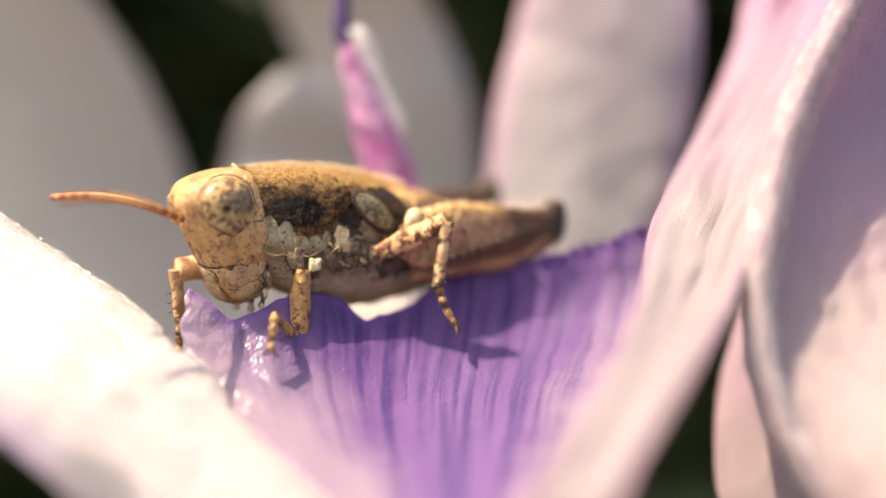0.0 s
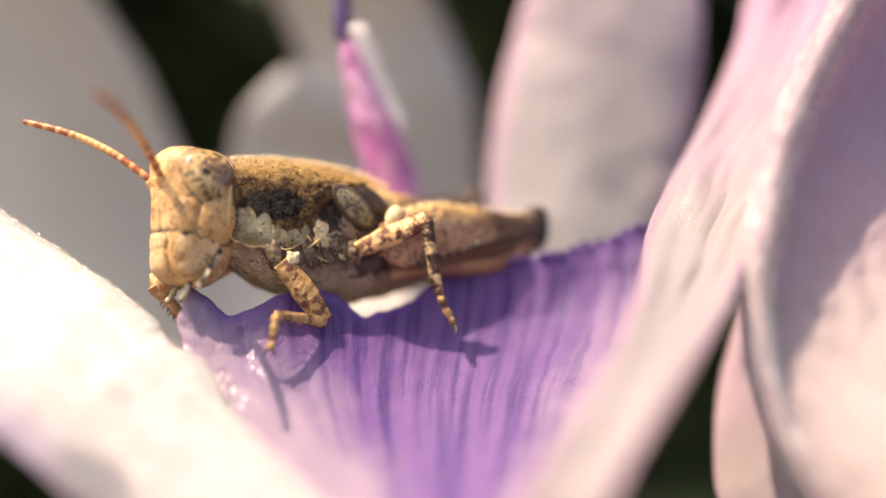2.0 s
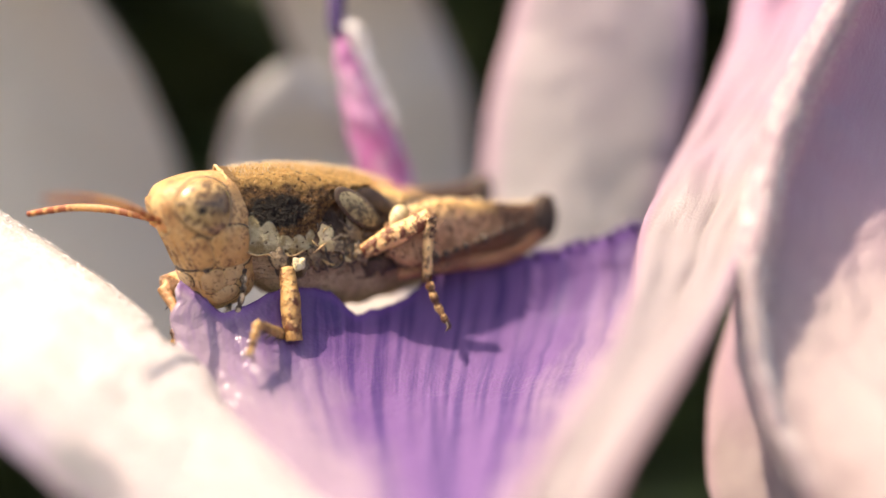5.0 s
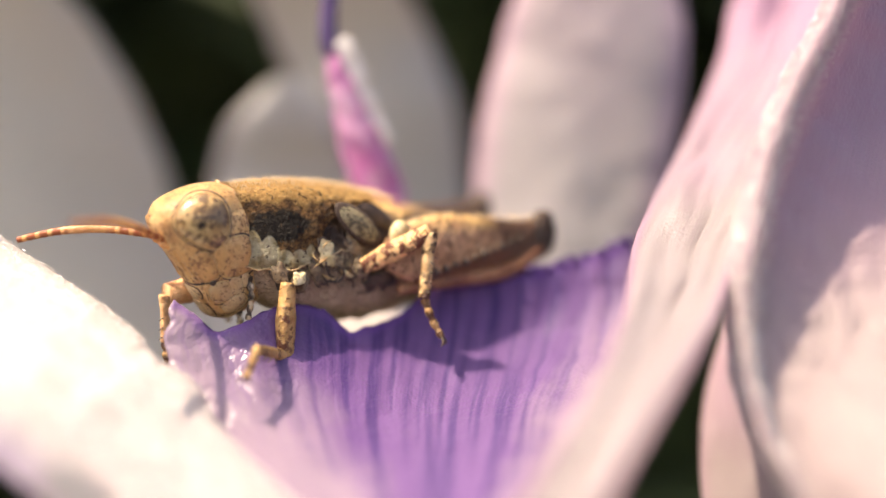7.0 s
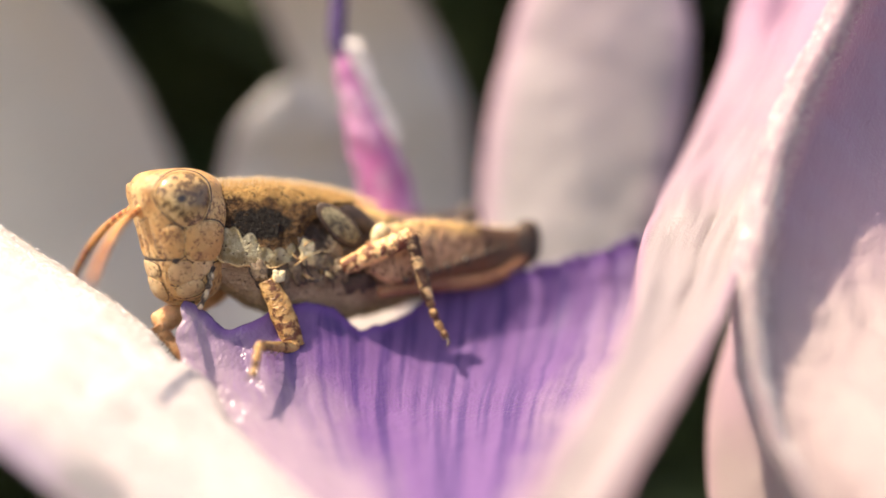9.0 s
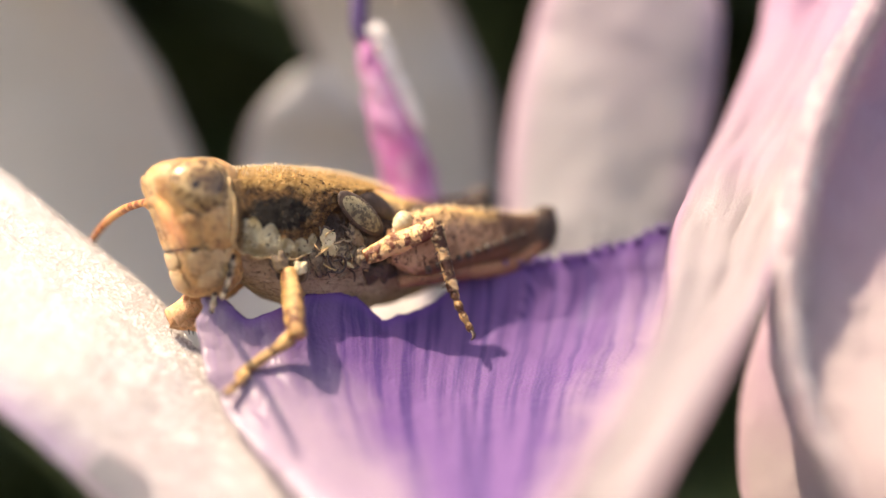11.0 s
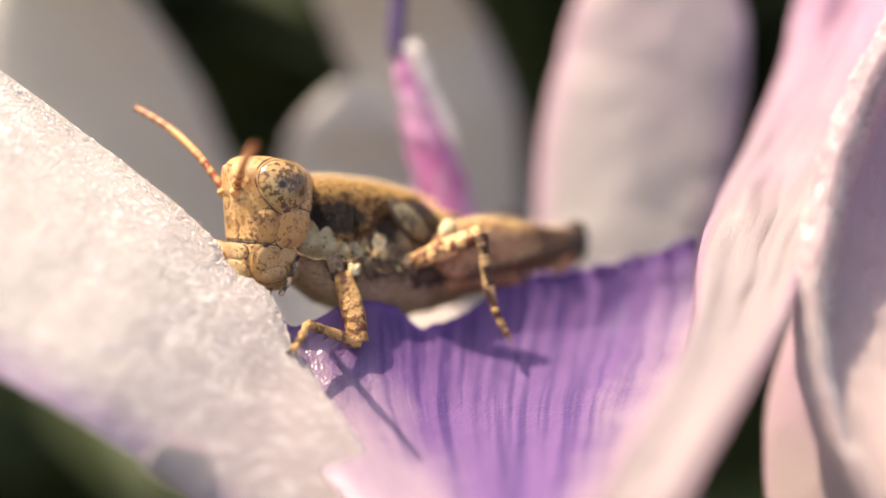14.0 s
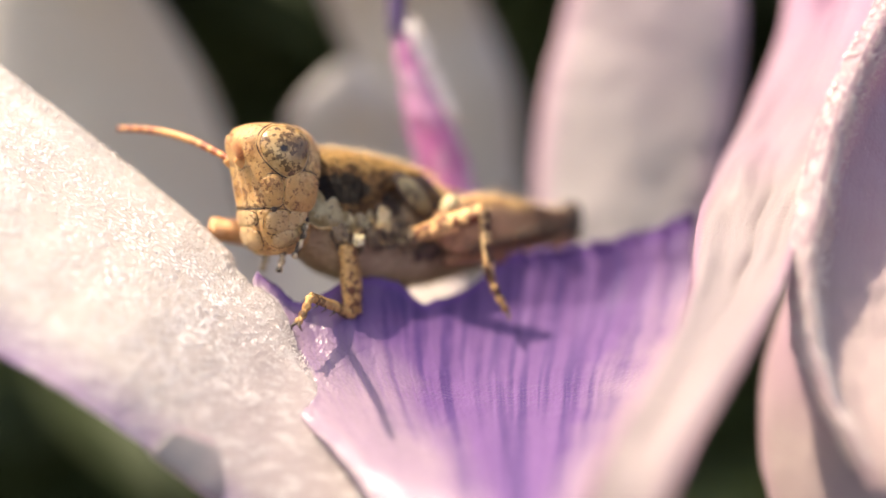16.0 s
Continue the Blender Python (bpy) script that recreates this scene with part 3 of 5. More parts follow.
part("margin", bm, MAT["anther"], violet_petal, "dark violet beaded margin")

# broad pale petal in front, which is pulled up while it is eaten
def chewed_notch(v):
    """How far the inner margin is bitten away (+) or stands out as a ragged tongue (-)."""
    d = abs(v - 0.452) / 0.032
    bitten = 0.034 * max(0.0, 1 - d ** 3) if d < 1 else 0.0
    e = abs(v - 0.362) / 0.058
    tongue = 0.050 * max(0.0, 1 - e ** 2) if e < 1 else 0.0
    return (bitten - tongue) * (1 + 0.35 * noise.noise(Vector((v * 160, 2, 0))))


side_petal = petal("petal", flower, MAT["white_petal"], [
    ((-1.08, -8.40, -7.30), (-2.91, -10.00, -7.62), 0.5),
    ((-3.09, -6.70, -6.06), (-5.67, -9.00, -7.23)),
    ((-5.54, -4.20, -4.55), (-7.56, -8.60, -6.22)),
    ((-7.43, -2.50, -2.90), (-9.08, -8.30, -5.14)),
    ((-9.85, -1.30, -1.25), (-10.67, -8.20, -3.94)),
    ((-13.80, 0.00, 1.07), (-12.72, -8.00, -2.86)),
    ((-16.97, 1.00, 2.83), (-14.55, -8.00, -1.82)),
    ((-20.88, 2.00, 4.70), (-16.74, -7.50, -0.79)),
], (0.3, 0.4, 0.5), waves=0.06, nu=150, nv=260, bite=chewed_notch, fuzz=0.010, seed=5, label="pale cream and pink glistening petal with a violet margin", pivot=(-2.16, -7.80, -6.84))
down(side_petal, 24000, (0.0, 1.0), (0.0, 1.0), 0.08, 31)
papillae(side_petal, 12000, (0.01, 0.97), (0.02, 0.99), 0.085, 33)

flap = petal("flap", side_petal, MAT["blush_petal"], [
    ((-8.25, -8.10, -4.56), (-8.71, -8.75, -4.98)),
    ((-7.84, -7.75, -4.94), (-8.01, -8.75, -5.61)),
    ((-7.31, -7.35, -5.47), (-7.33, -8.70, -6.19)),
    ((-6.56, -6.90, -6.04), (-6.76, -8.50, -6.82)),
    ((-5.74, -6.60, -6.64), (-6.11, -8.30, -7.46)),
], (0, -0.15, 0.1), waves=0.08, nu=24, nv=40, ragged=0.03, seed=41, label="torn lilac flap with a brownish edge", pivot=(-2.16, -7.80, -6.84))
flap.matrix_basis = Matrix()

# pale petal that rises past the tail
def folds(u, v):
    k = 0.55 * noise.noise(Vector((u * 5.5 + 0.8 * math.sin(v * 5), v * 2.2, 3.1))) + 0.10 * noise.noise(Vector((u * 11, v * 5, 8.4)))
    k += 0.7 * math.exp(-((u - 0.30) / 0.10) ** 2 - ((v - 0.66) / 0.05) ** 2)
    k *= 0.5 + 0.5 * max(0.0, min(1.0, (v - 0.35) * 5))
    return (-0.5 * k, -1.0 * k, 0.2 * k)


petal("petal", flower, MAT["pink_petal"], [
    ((1.42, -9.5, -7.32), (3.1, -10.5, -6.97)),
    ((2.08, -9.0, -5.48), (3.88, -10.5, -4.64)),
    ((3.47, -8.0, -3.39), (5.54, -9.0, -2.74)),
    ((4.89, -5.5, -1.73), (7.46, -5.5, -1.15)),
    ((6.13, -1.5, 0.6), (9.32, -2.0, 1.0)),
    ((8.27, 3.0, 3.3), (10.76, -0.5, 3.48)),
    ((10.63, 6.0, 6.95), (12.83, 1.0, 6.2)),
    ((11.78, 7.0, 10.82), (14.95, 2.5, 9.53)),
], (0.1, 0.5, -0.1), waves=0.24, extra=folds, seed=8, label="crumpled pale pink petal")

# near petal with a thick rolled rim
def rolled(u, v):
    w = 0.036 + 0.032 * max(0.0, min(1.0, (v - 0.15) * 1.4))
    k = 1.25 * math.exp(-((u - w) / w) ** 2) + 0.05 * noise.noise(Vector((u * 16, v * 18, 5)))
    return (-0.15 * k, -0.95 * k, 0.1 * k)


rim_petal = petal("petal", flower, MAT["rose_petal"], [
    ((9.31, -6.00, -6.52), (12.11, -11.00, -5.89)),
    ((8.39, -5.00, -4.41), (13.62, -8.50, -3.82)),
    ((8.10, -4.20, -2.72), (14.95, -6.30, -2.51)),
    ((8.25, -3.50, -0.45), (16.35, -4.00, -0.44)),
    ((8.92, -3.00, 2.40), (17.80, -1.60, 2.52)),
    ((10.05, -2.50, 5.03), (19.13, 0.60, 5.58)),
    ((11.79, -2.00, 7.92), (19.98, 2.00, 9.01)),
    ((13.34, -1.50, 10.07), (20.58, 3.00, 11.60)),
], (0.2, 0.7, -0.2), waves=0.16, extra=rolled, nu=140, nv=160, fuzz=0.025, seed=11, ragged=0.02, label="pink petal with a thick downy rolled rim")
down(rim_petal, 7000, (0.0, 0.15), (0.05, 0.95), 0.11, 32)
papillae(rim_petal, 1500, (0.0, 0.11), (0.05, 0.98), 0.08, 34)

# sliver of a petal behind the rolled one
petal("petal", flower, MAT["rose_petal"], [
    ((9.56, 1.00, -10.52), (13.01, 1.00, -10.52)),
    ((9.11, 2.00, -7.85), (13.79, 2.00, -7.85)),
    ((9.35, 3.00, -5.39), (14.60, 3.00, -5.39)),
    ((10.26, 4.00, -2.76), (15.03, 4.00, -2.76)),
    ((11.98, 5.00, 0.02), (14.64, 5.00, 0.02)),
], (-0.2, -0.8, 0), seed=14, label="dull pink petal")

# pale scrap that shows through the chewed dip
petal("petal", flower, MAT["white_petal"], [
    ((-5.47, 8.50, -5.36), (-0.99, 8.50, -5.36)),
    ((-5.59, 8.50, -3.57), (-0.87, 8.50, -3.57)),
    ((-5.50, 9.50, -2.28), (-1.13, 9.50, -2.28)),
    ((-5.23, 12.00, -1.44), (-1.56, 12.00, -1.44)),
], (0, -0.5, 0.3), seed=17, nu=16, nv=16, label="small white petal lit by the sun")
stem(flower, [(0.34, -7.80, -8.02), (1.0, -5.0, -40), (4.0, 0.0, -151)], 1.6)

rear_flower = new("flower")
tagged(rear_flower, "grey-white flower in shade with a magenta style", "flower")
petal("petal", rear_flower, MAT["beige_petal"], [
    ((-34.79, 24.00, -3.72), (-9.66, 21.50, -7.72)),
    ((-34.95, 24.00, -1.84), (-9.86, 21.00, -4.10)),
    ((-34.16, 23.00, 1.26), (-12.30, 19.50, 1.18)),
    ((-31.42, 21.00, 7.12), (-13.60, 17.00, 6.57)),
    ((-27.38, 18.50, 11.83), (-15.82, 14.00, 11.27)),
    ((-22.53, 16.00, 15.77), (-18.70, 11.00, 14.10)),
], (-0.3, -2.4, 0), seed=21, label="broad grey-white petal")
petal("petal", rear_flower, MAT["back_petal"], [
    ((-11.49, 21.00, -9.42), (-4.25, 21.00, -9.42)),
    ((-11.16, 19.50, -1.69), (-3.84, 19.50, -1.69)),
    ((-10.44, 17.50, 3.88), (-3.83, 17.50, 3.88)),
    ((-9.35, 15.50, 6.23), (-4.33, 15.50, 6.23)),
    ((-7.34, 14.50, 8.04), (-6.05, 14.50, 8.17)),
], (0, -0.6, 0), seed=24, label="round-tipped grey-white petal")
petal("petal", rear_flower, MAT["back_petal"], [
    ((-8.25, 24.00, -9.96), (2.06, 24.00, -9.96)),
    ((-6.87, 23.00, -3.34), (2.33, 23.00, -3.34)),
    ((-6.68, 21.50, 2.71), (1.91, 21.50, 3.31)),
    ((-6.57, 19.50, 7.49), (1.46, 19.50, 7.20)),
    ((-7.55, 17.50, 10.49), (0.03, 17.50, 10.77)),
    ((-8.33, 15.00, 12.57), (-1.28, 15.00, 12.57)),
    ((-8.50, 12.50, 14.60), (-3.56, 12.50, 14.60)),
], (0, -0.8, 0), seed=27, label="long grey-white petal")
petal("petal", rear_flower, MAT["blush_petal"], [
    ((2.44, 9.60, -7.36), (6.82, 9.60, -7.36)),
    ((2.22, 9.80, -2.76), (8.9, 9.80, -2.76)),
    ((1.82, 10.00, 1.65), (9.4, 10.20, 0.96)),
    ((2.13, 10.20, 5.64), (10.2, 10.40, 4.49)),
    ((2.84, 10.30, 8.47), (10.7, 10.50, 8.51)),
    ((3.66, 10.30, 11.28), (10.3, 10.50, 11.34)),
    ((5.29, 10.20, 14.30), (7.63, 10.20, 14.30)),
], (-0.3, -0.7, 0), waves=0.14, seed=30, label="pinkish white petal, half in shade")
stem(rear_flower, [(-6.23, 18.00, -12.77), (-3.0, 18.0, -60), (-4.0, 18.0, -151)], 1.8)
bm = bmesh.new()
tube(bm, [(-0.95, 6.50, -1.00), (-1.70, 6.20, 1.70), (-2.55, 5.60, 4.55), (-3.20, 5.20, 6.55), (-3.55, 5.00, 7.45)], [1.15, 1.05, 0.80, 0.48, 0.26], 16, lumps=0.30)
style = part("style", bm, MAT["stamen"], rear_flower, "magenta style")
bm = bmesh.new()
tube(bm, [(-3.52, 5.00, 7.35), (-3.66, 5.00, 8.10), (-3.55, 5.00, 10.2)], [0.24, 0.32, 0.28], 14)
part("tip", bm, MAT["anther"], style, "dark violet tip")
bm = bmesh.new()
rnd = random.Random(4)
for k in range(130):
    s = rnd.random() ** 1.3
    c = Vector((-3.20, 4.80, 7.75)).lerp(Vector((-1.55, 5.30, 4.35)), s)
    d = Vector((rnd.uniform(0.1, 1), rnd.uniform(-0.6, 0.6), rnd.uniform(-0.3, 0.8))) * (0.42 - 0.2 * s)
    tube(bm, [c - d * 0.5, c, c + d * 1.2], [0.07, 0.10, 0.03], 5, 3)
tagged(part("down", bm, MAT["fluff"], style, "tuft of whitish hairs"), kind="stuff")


# ---- grasshopper: x forward, y to its left, z up ----
hopper = new("grasshopper")
tagged(hopper, "speckled tan and brown short-winged grasshopper feeding on a petal", "grasshopper")


def body_section(x):
    """Half width, top and bottom of the trunk at x."""
    s = (3.0 - x) / 11.0
    hw = float(spline([(1.15,), (1.45,), (1.55,), (1.6,), (1.5,), (1.3,), (1.05,), (0.75,), (0.35,)], s)[0])
    top = float(spline([(1.55,), (1.73,), (1.72,), (1.58,), (1.28,), (0.95,), (0.7,), (0.5,), (0.3,)], s)[0])
    bot = float(spline([(-1.4,), (-2.15,), (-2.45,), (-2.5,), (-2.25,), (-1.85,), (-1.4,), (-0.95,), (-0.4,)], s)[0])
    return hw, top, bot


def trunk():
    bm = bmesh.new()
    rings = []
    for k in range(89):
        x = 3.0 - k * 0.125
        hw, top, bot = body_section(x)
        seg = 1.0 + (0.035 * abs(math.sin((x + 1.0) * math.pi / 0.95)) if x < -0.6 else 0.0)
        ring = []
        for i in range(40):
            a = 2 * math.pi * i / 40
            c, s_ = math.cos(a), math.sin(a)
            y = hw * seg * math.copysign(abs(c) ** 0.85, c)
            z = (top + bot) / 2 + (top - bot) / 2 * seg * math.copysign(abs(s_) ** 0.85, s_)
            ring.append(Vector((x, y, z)) + Vector((0, 0, 1)) * 0.05 * noise.noise(Vector((x, y, z)) * 2))
        rings.append(ring)
    skin(bm, rings)
    return part("abdomen", bm, MAT["body"], hopper, "dull taupe ringed abdomen and thorax")


def shield():
    """The saddle over the thorax, with hanging side lobes."""
    bm = bmesh.new()
    rings = []
    n = 72
    for k in range(100):
        s = k / 99
        x = 3.32 - 4.67 * s
        scallop = 0.02 * math.sin(s * 60)
        hw, top, bot = body_section(x)
        hw, top = hw + 0.12, top + 0.17
        groove = 0.03 * (math.exp(-((s - 0.30) / 0.02) ** 2) + math.exp(-((s - 0.46) / 0.02) ** 2) + math.exp(-((s - 0.62) / 0.02) ** 2))
        low = float(np.interp(s, [0, 0.06, 0.14, 0.42, 0.52, 0.57, 0.63, 0.72, 0.88, 1.0], [-0.2, -0.66, -0.84, -0.86, -0.62, -0.1, 0.5, 0.95, 1.2, 1.45])) + scallop
        ring = []
        for i in range(n + 1):
            f = 2 * i / n - 1
            a = abs(f)
            if a < 0.42:
                y, z = hw * 0.86 * (a / 0.42) ** 0.9, top - 0.34 * (a / 0.42) ** 1.8 + 0.10 * math.exp(-(a / 0.05) ** 2)
            else:
                g = (a - 0.42) / 0.58
                y, z = hw * (0.86 + 0.15 * math.sin(math.pi * min(g * 0.8, 0.5)) - 0.01 * g), top - 0.34 - (top - 0.34 - low) * g
            y -= groove
            z -= groove * 0.5
            p = Vector((x, math.copysign(y, f), z))
            p += p.normalized() * (0.05 * noise.noise(p * 4) + 0.035 * noise.noise(p * 9))
            ring.append(p)
        rings.append(ring)
    skin(bm, rings, close=False)
    hems = [[ring[j] for ring in rings[:50]] for j in (0, -1)]
    nape = rings[0]
    bmesh.ops.solidify(bm, geom=bm.faces[:], thickness=0.09)
    ob = part("pronotum", bm, MAT["pronotum"], hopper, "saddle-shaped pronotum, tan ridge over a black patch and cream lobes")
    for line in hems:
        bm = bmesh.new()
        tube(bm, line[::3], [0.01] + [0.032] * 14 + [0.01], 8, 100, lumps=0.2)
        part("hem", bm, MAT["rim"], ob, "pale raised lower hem")
    bm = bmesh.new()
    tube(bm, nape[::3], [0.055] * 25, 8, 100, lumps=0.2)
    part("hem", bm, MAT["rim"], ob, "raised front hem")
    return ob


trunk()
shield()

# neck folds
bm = bmesh.new()
for x, r in ((3.52, 1.22), (3.38, 1.30), (3.22, 1.36)):
    tube(bm, [(x, r * math.sin(a), 0.15 + r * 1.12 * math.cos(a)) for a in [radians(d) for d in range(-150, 151, 25)]], [0.085] * 13, 8, 48)
part("collar", bm, MAT["rim"], hopper, "folded collar behind the head")


# wing pads
def plate(parent, name, key, centre, radii, turn, lumps=0.06, freq=3.0, edge=1.08, label="", n=26):
    """A rounded plate of the skin with a dark sunken seam round it."""
    bm_ = bmesh.new()
    ball(bm_, centre, radii, turn, n, n * 2 // 3, lumps, freq)
    ob = part(name, bm_, MAT[key], parent, label)
    bm_ = bmesh.new()
    side = 1 if centre[1] > 0.05 else -1 if centre[1] < -0.05 else 0
    r2 = [q * edge for q in radii]
    c2 = list(centre)
    if side:
        r2[1] = radii[1] * 0.80
        c2[1] -= side * radii[1] * 0.06
    else:
        r2[0] = radii[0] * 0.80
    ball(bm_, c2, r2, turn, 22, 14, lumps, freq)
    part("seam", bm_, MAT["dark"], ob)
    return ob


for side in (1, -1):
    plate(hopper, "wing_pad", "wing", (-0.62, 1.80 * side, 0.56), (0.36, 0.13, 0.86), (0, 52, 0), 0.05, 3, 1.14, "short olive wing pad with dark specks")
    plate(hopper, "wing_pad", "dark", (-1.25, 1.66 * side, 0.85), (0.28, 0.13, 0.70), (0, 60, 0), 0.08, 3, 1.05, "small dark rear wing pad")
    # plates and folds of the flank
    for nm, key, c, r, t in (
        ("flank_plate", "cream", (0.36, 1.64, -0.40), (0.28, 0.08, 0.42), (0, 14, 0)),
        ("flank_plate", "pleura", (0.66, 1.54, -0.98), (0.20, 0.10, 0.46), (0, 30, 0)),
        ("flank_plate", "pleura", (-0.06, 1.62, -0.62), (0.24, 0.08, 0.50), (0, 48, 0)),
        ("flank_plate", "cream", (-0.26, 1.70, -0.98), (0.07, 0.07, 0.24), (0, 62, 0)),
        ("flank_plate", "pleura", (-0.56, 1.66, -0.22), (0.22, 0.08, 0.46), (0, 38, 0)),
        ("flank_plate", "pleura", (1.05, 1.38, -1.12), (0.30, 0.18, 0.40), (0, 0, 0)),
        ("coxa", "cream", (1.28, 1.66, -1.10), (0.24, 0.18, 0.20), (0, 20, 0)),
        ("coxa", "pleura", (1.80, 1.42, -1.00), (0.26, 0.22, 0.40), (0, 20, 0)),
        ("coxa", "pleura", (-0.72, 1.78, -0.80), (0.24, 0.22, 0.28), (0, 20, 0)),
        ("coxa", "dark", (-1.45, 1.55, -1.0), (0.55, 0.35, 0.50), (0, 0, 0)),
    ):
        plate(hopper, nm, key, (c[0], c[1] * side, c[2]), r, t, 0.55, 5.2, 1.05)

# creased skin between the plates
rnd = random.Random(12)
for k in range(30):
    cx, cz = rnd.uniform(-1.1, 0.75), rnd.uniform(-1.35, 0.0)
    a = rnd.uniform(-0.5, 2.6)
    ln = rnd.uniform(0.16, 0.36)
    yy = 1.69 - 0.10 * abs(cz + 0.6)
    p0, p1 = (cx - ln * math.cos(a), cz - ln * math.sin(a)), (cx + ln * math.cos(a), cz + ln * math.sin(a))
    bow = rnd.uniform(-0.16, 0.16)
    bm = bmesh.new()
    tube(bm, [(p0[0], yy - 0.03, p0[1]), (cx + bow * math.sin(a), yy + 0.05, cz - bow * math.cos(a)), (p1[0], yy - 0.03, p1[1])],
         [0.012, rnd.uniform(0.025, 0.05), 0.012], 8, 10, lumps=0.2)
    part("skin_fold", bm, MAT[rnd.choice(("rim", "pleura", "dark", "dark"))], hopper)

# curled seams round the breathing hole
for cx, cz, r, a0, a1 in ((0.10, -0.98, 0.26, 80, 320), (-0.45, -0.90, 0.22, 100, 300)):
    bm = bmesh.new()
    tube(bm, [(cx + r * math.cos(radians(a)), 1.77 + 0.04 * math.sin(radians(a)), cz + r * math.sin(radians(a))) for a in np.linspace(a0, a1, 9)], [0.02, 0.04, 0.04, 0.02], 6, 30)
    part("seam", bm, MAT["dark"], hopper, "dark curled seam")


# hind legs
FEMUR_HALF = [(0.50,), (0.90,), (1.06,), (1.06,), (0.98,), (0.87,), (0.76,), (0.68,), (0.70,)]
FEMUR_AT, FEMUR_LONG = -1.50, 5.75


def hind_femur(side):
    bm = bmesh.new()
    rings = []
    for k in range(61):
        s = k / 60
        x = FEMUR_AT - FEMUR_LONG * s
        half = float(spline(FEMUR_HALF, s)[0])
        mid = -0.40 + (0.56 if side > 0 else 1.33) * s
        thick_ = float(spline([(0.30,), (0.42,), (0.45,), (0.42,), (0.36,), (0.30,), (0.26,), (0.24,), (0.26,)], s)[0])
        ring = []
        for i in range(32):
            a = 2 * math.pi * i / 32
            c, s_ = math.cos(a), math.sin(a)
            z = half * math.copysign(abs(s_) ** 0.8, s_)
            y = thick_ * math.copysign(abs(c) ** 0.6, c)
            chevron = 0.02 * math.cos((x * 5.2 + abs(z - 0.1) * 4.0) * 2) if abs(z) < half * 0.7 else 0.0
            tooth = 0.06 * max(0.0, math.cos(x * 13)) if s_ < -0.93 or s_ > 0.97 else 0.0
            ring.append((x, side * (2.02 + y + (chevron if c > 0 else 0)), mid + z * (1 + tooth)))
        rings.append(ring)
    skin(bm, rings)
    return part("hind_femur", bm, MAT["femur"], hopper, "stout pinkish brown hind thigh with feathered ridges")


rnd = random.Random(21)
for side in (1, -1):
    femur = hind_femur(side)
    lift = 0.0 if side > 0 else 0.73
    bm = bmesh.new()
    ball(bm, (-7.35, 2.02 * side, 0.28 + lift), (0.62, 0.34, 0.84), (0, -12, 0), 20, 14, lumps=0.12)
    ball(bm, (-7.45, 2.02 * side, 0.86 + lift), (0.42, 0.30, 0.30), (0, 0, 0), 16, 12, lumps=0.1)
    part("knee", bm, MAT["dark"], femur, "blackish knee")
    bm = bmesh.new()
    tube(bm, [(-7.4, 2.02 * side, -0.1 + lift), (-6.0, 2.15 * side, -0.92 + 0.8 * lift), (-4.0, 2.2 * side, -1.20 + 0.4 * lift), (-1.9, 2.0 * side, -1.50)], [0.30, 0.26, 0.24, 0.20], 12)
    part("hind_tibia", bm, MAT["tibia"], hopper, "reddish brown shin folded under the thigh")
    for k in range(11):
        x = -2.7 - 0.36 * k
        wide = 0.30 + 0.14 * math.sin(math.pi * (FEMUR_AT - x) / FEMUR_LONG)
        bm = bmesh.new()
        ball(bm, (x, (2.02 + wide) * side, -1.16 + 0.34 * (-2.5 - x)), [rnd.uniform(0.09, 0.15) for _ in range(3)], (0, 30, 0), 10, 8, lumps=0.3)
        part("tooth", bm, MAT["dark"], femur)
    for k in range(10):
        x = -2.2 - 0.40 * k
        z0 = -0.40 + 0.56 * (FEMUR_AT - x) / FEMUR_LONG + float(spline(FEMUR_HALF, (FEMUR_AT - x) / FEMUR_LONG)[0])
        bm = bmesh.new()
        ball(bm, (x, 2.14 * side, z0 - 0.05), (0.09, 0.07, 0.07), (0, 0, 0), 8, 6, lumps=0.2)
        part("speck", bm, MAT["dark"], femur)
    bm = bmesh.new()
    ball(bm, (-1.86, 2.16 * side, 0.36), (0.30, 0.24, 0.40), (0, -35, 0), 18, 12, lumps=0.15)
    part("patch", bm, MAT["cream"], femur, "cream shoulder patch")

# ---- head ----
HEAD_STATIONS = [(1.84, 1.20, 0.50, 0.50), (1.72, 1.15, 0.95, 0.88), (1.42, 1.06, 1.28, 1.14), (1.0, 0.98, 1.38, 1.26), (0.4, 0.86, 1.40, 1.33), (-0.3, 0.84, 1.30, 1.30),
                 (-0.9, 0.88, 1.20, 1.22), (-1.5, 0.92, 1.08, 1.10), (-1.98, 0.96, 0.90, 0.92), (-2.25, 1.0, 0.55, 0.55)]
LEVELS = [spline(HEAD_STATIONS, k / 200) for k in range(201)]


def head_level(z):
    """Middle, half length and half width of the head at height z."""
    zs = [-q[0] for q in LEVELS]
    return [float(np.interp(-z, zs, [q[i] for q in LEVELS])) for i in (1, 2, 3)]


def flank(x, z):
    """Half width of the head at x, z."""
    cx, a_, b_ = head_level(z)
    return b_ * max(0.02, 1 - min(1.0, abs((x - cx) / a_)) ** 2.5) ** 0.4


def front(y, z):
    """The face's x at y, z."""
    cx, a_, b_ = head_level(z)
    return cx + a_ * max(0.02, 1 - min(1.0, abs(y / b_)) ** 2.5) ** 0.4


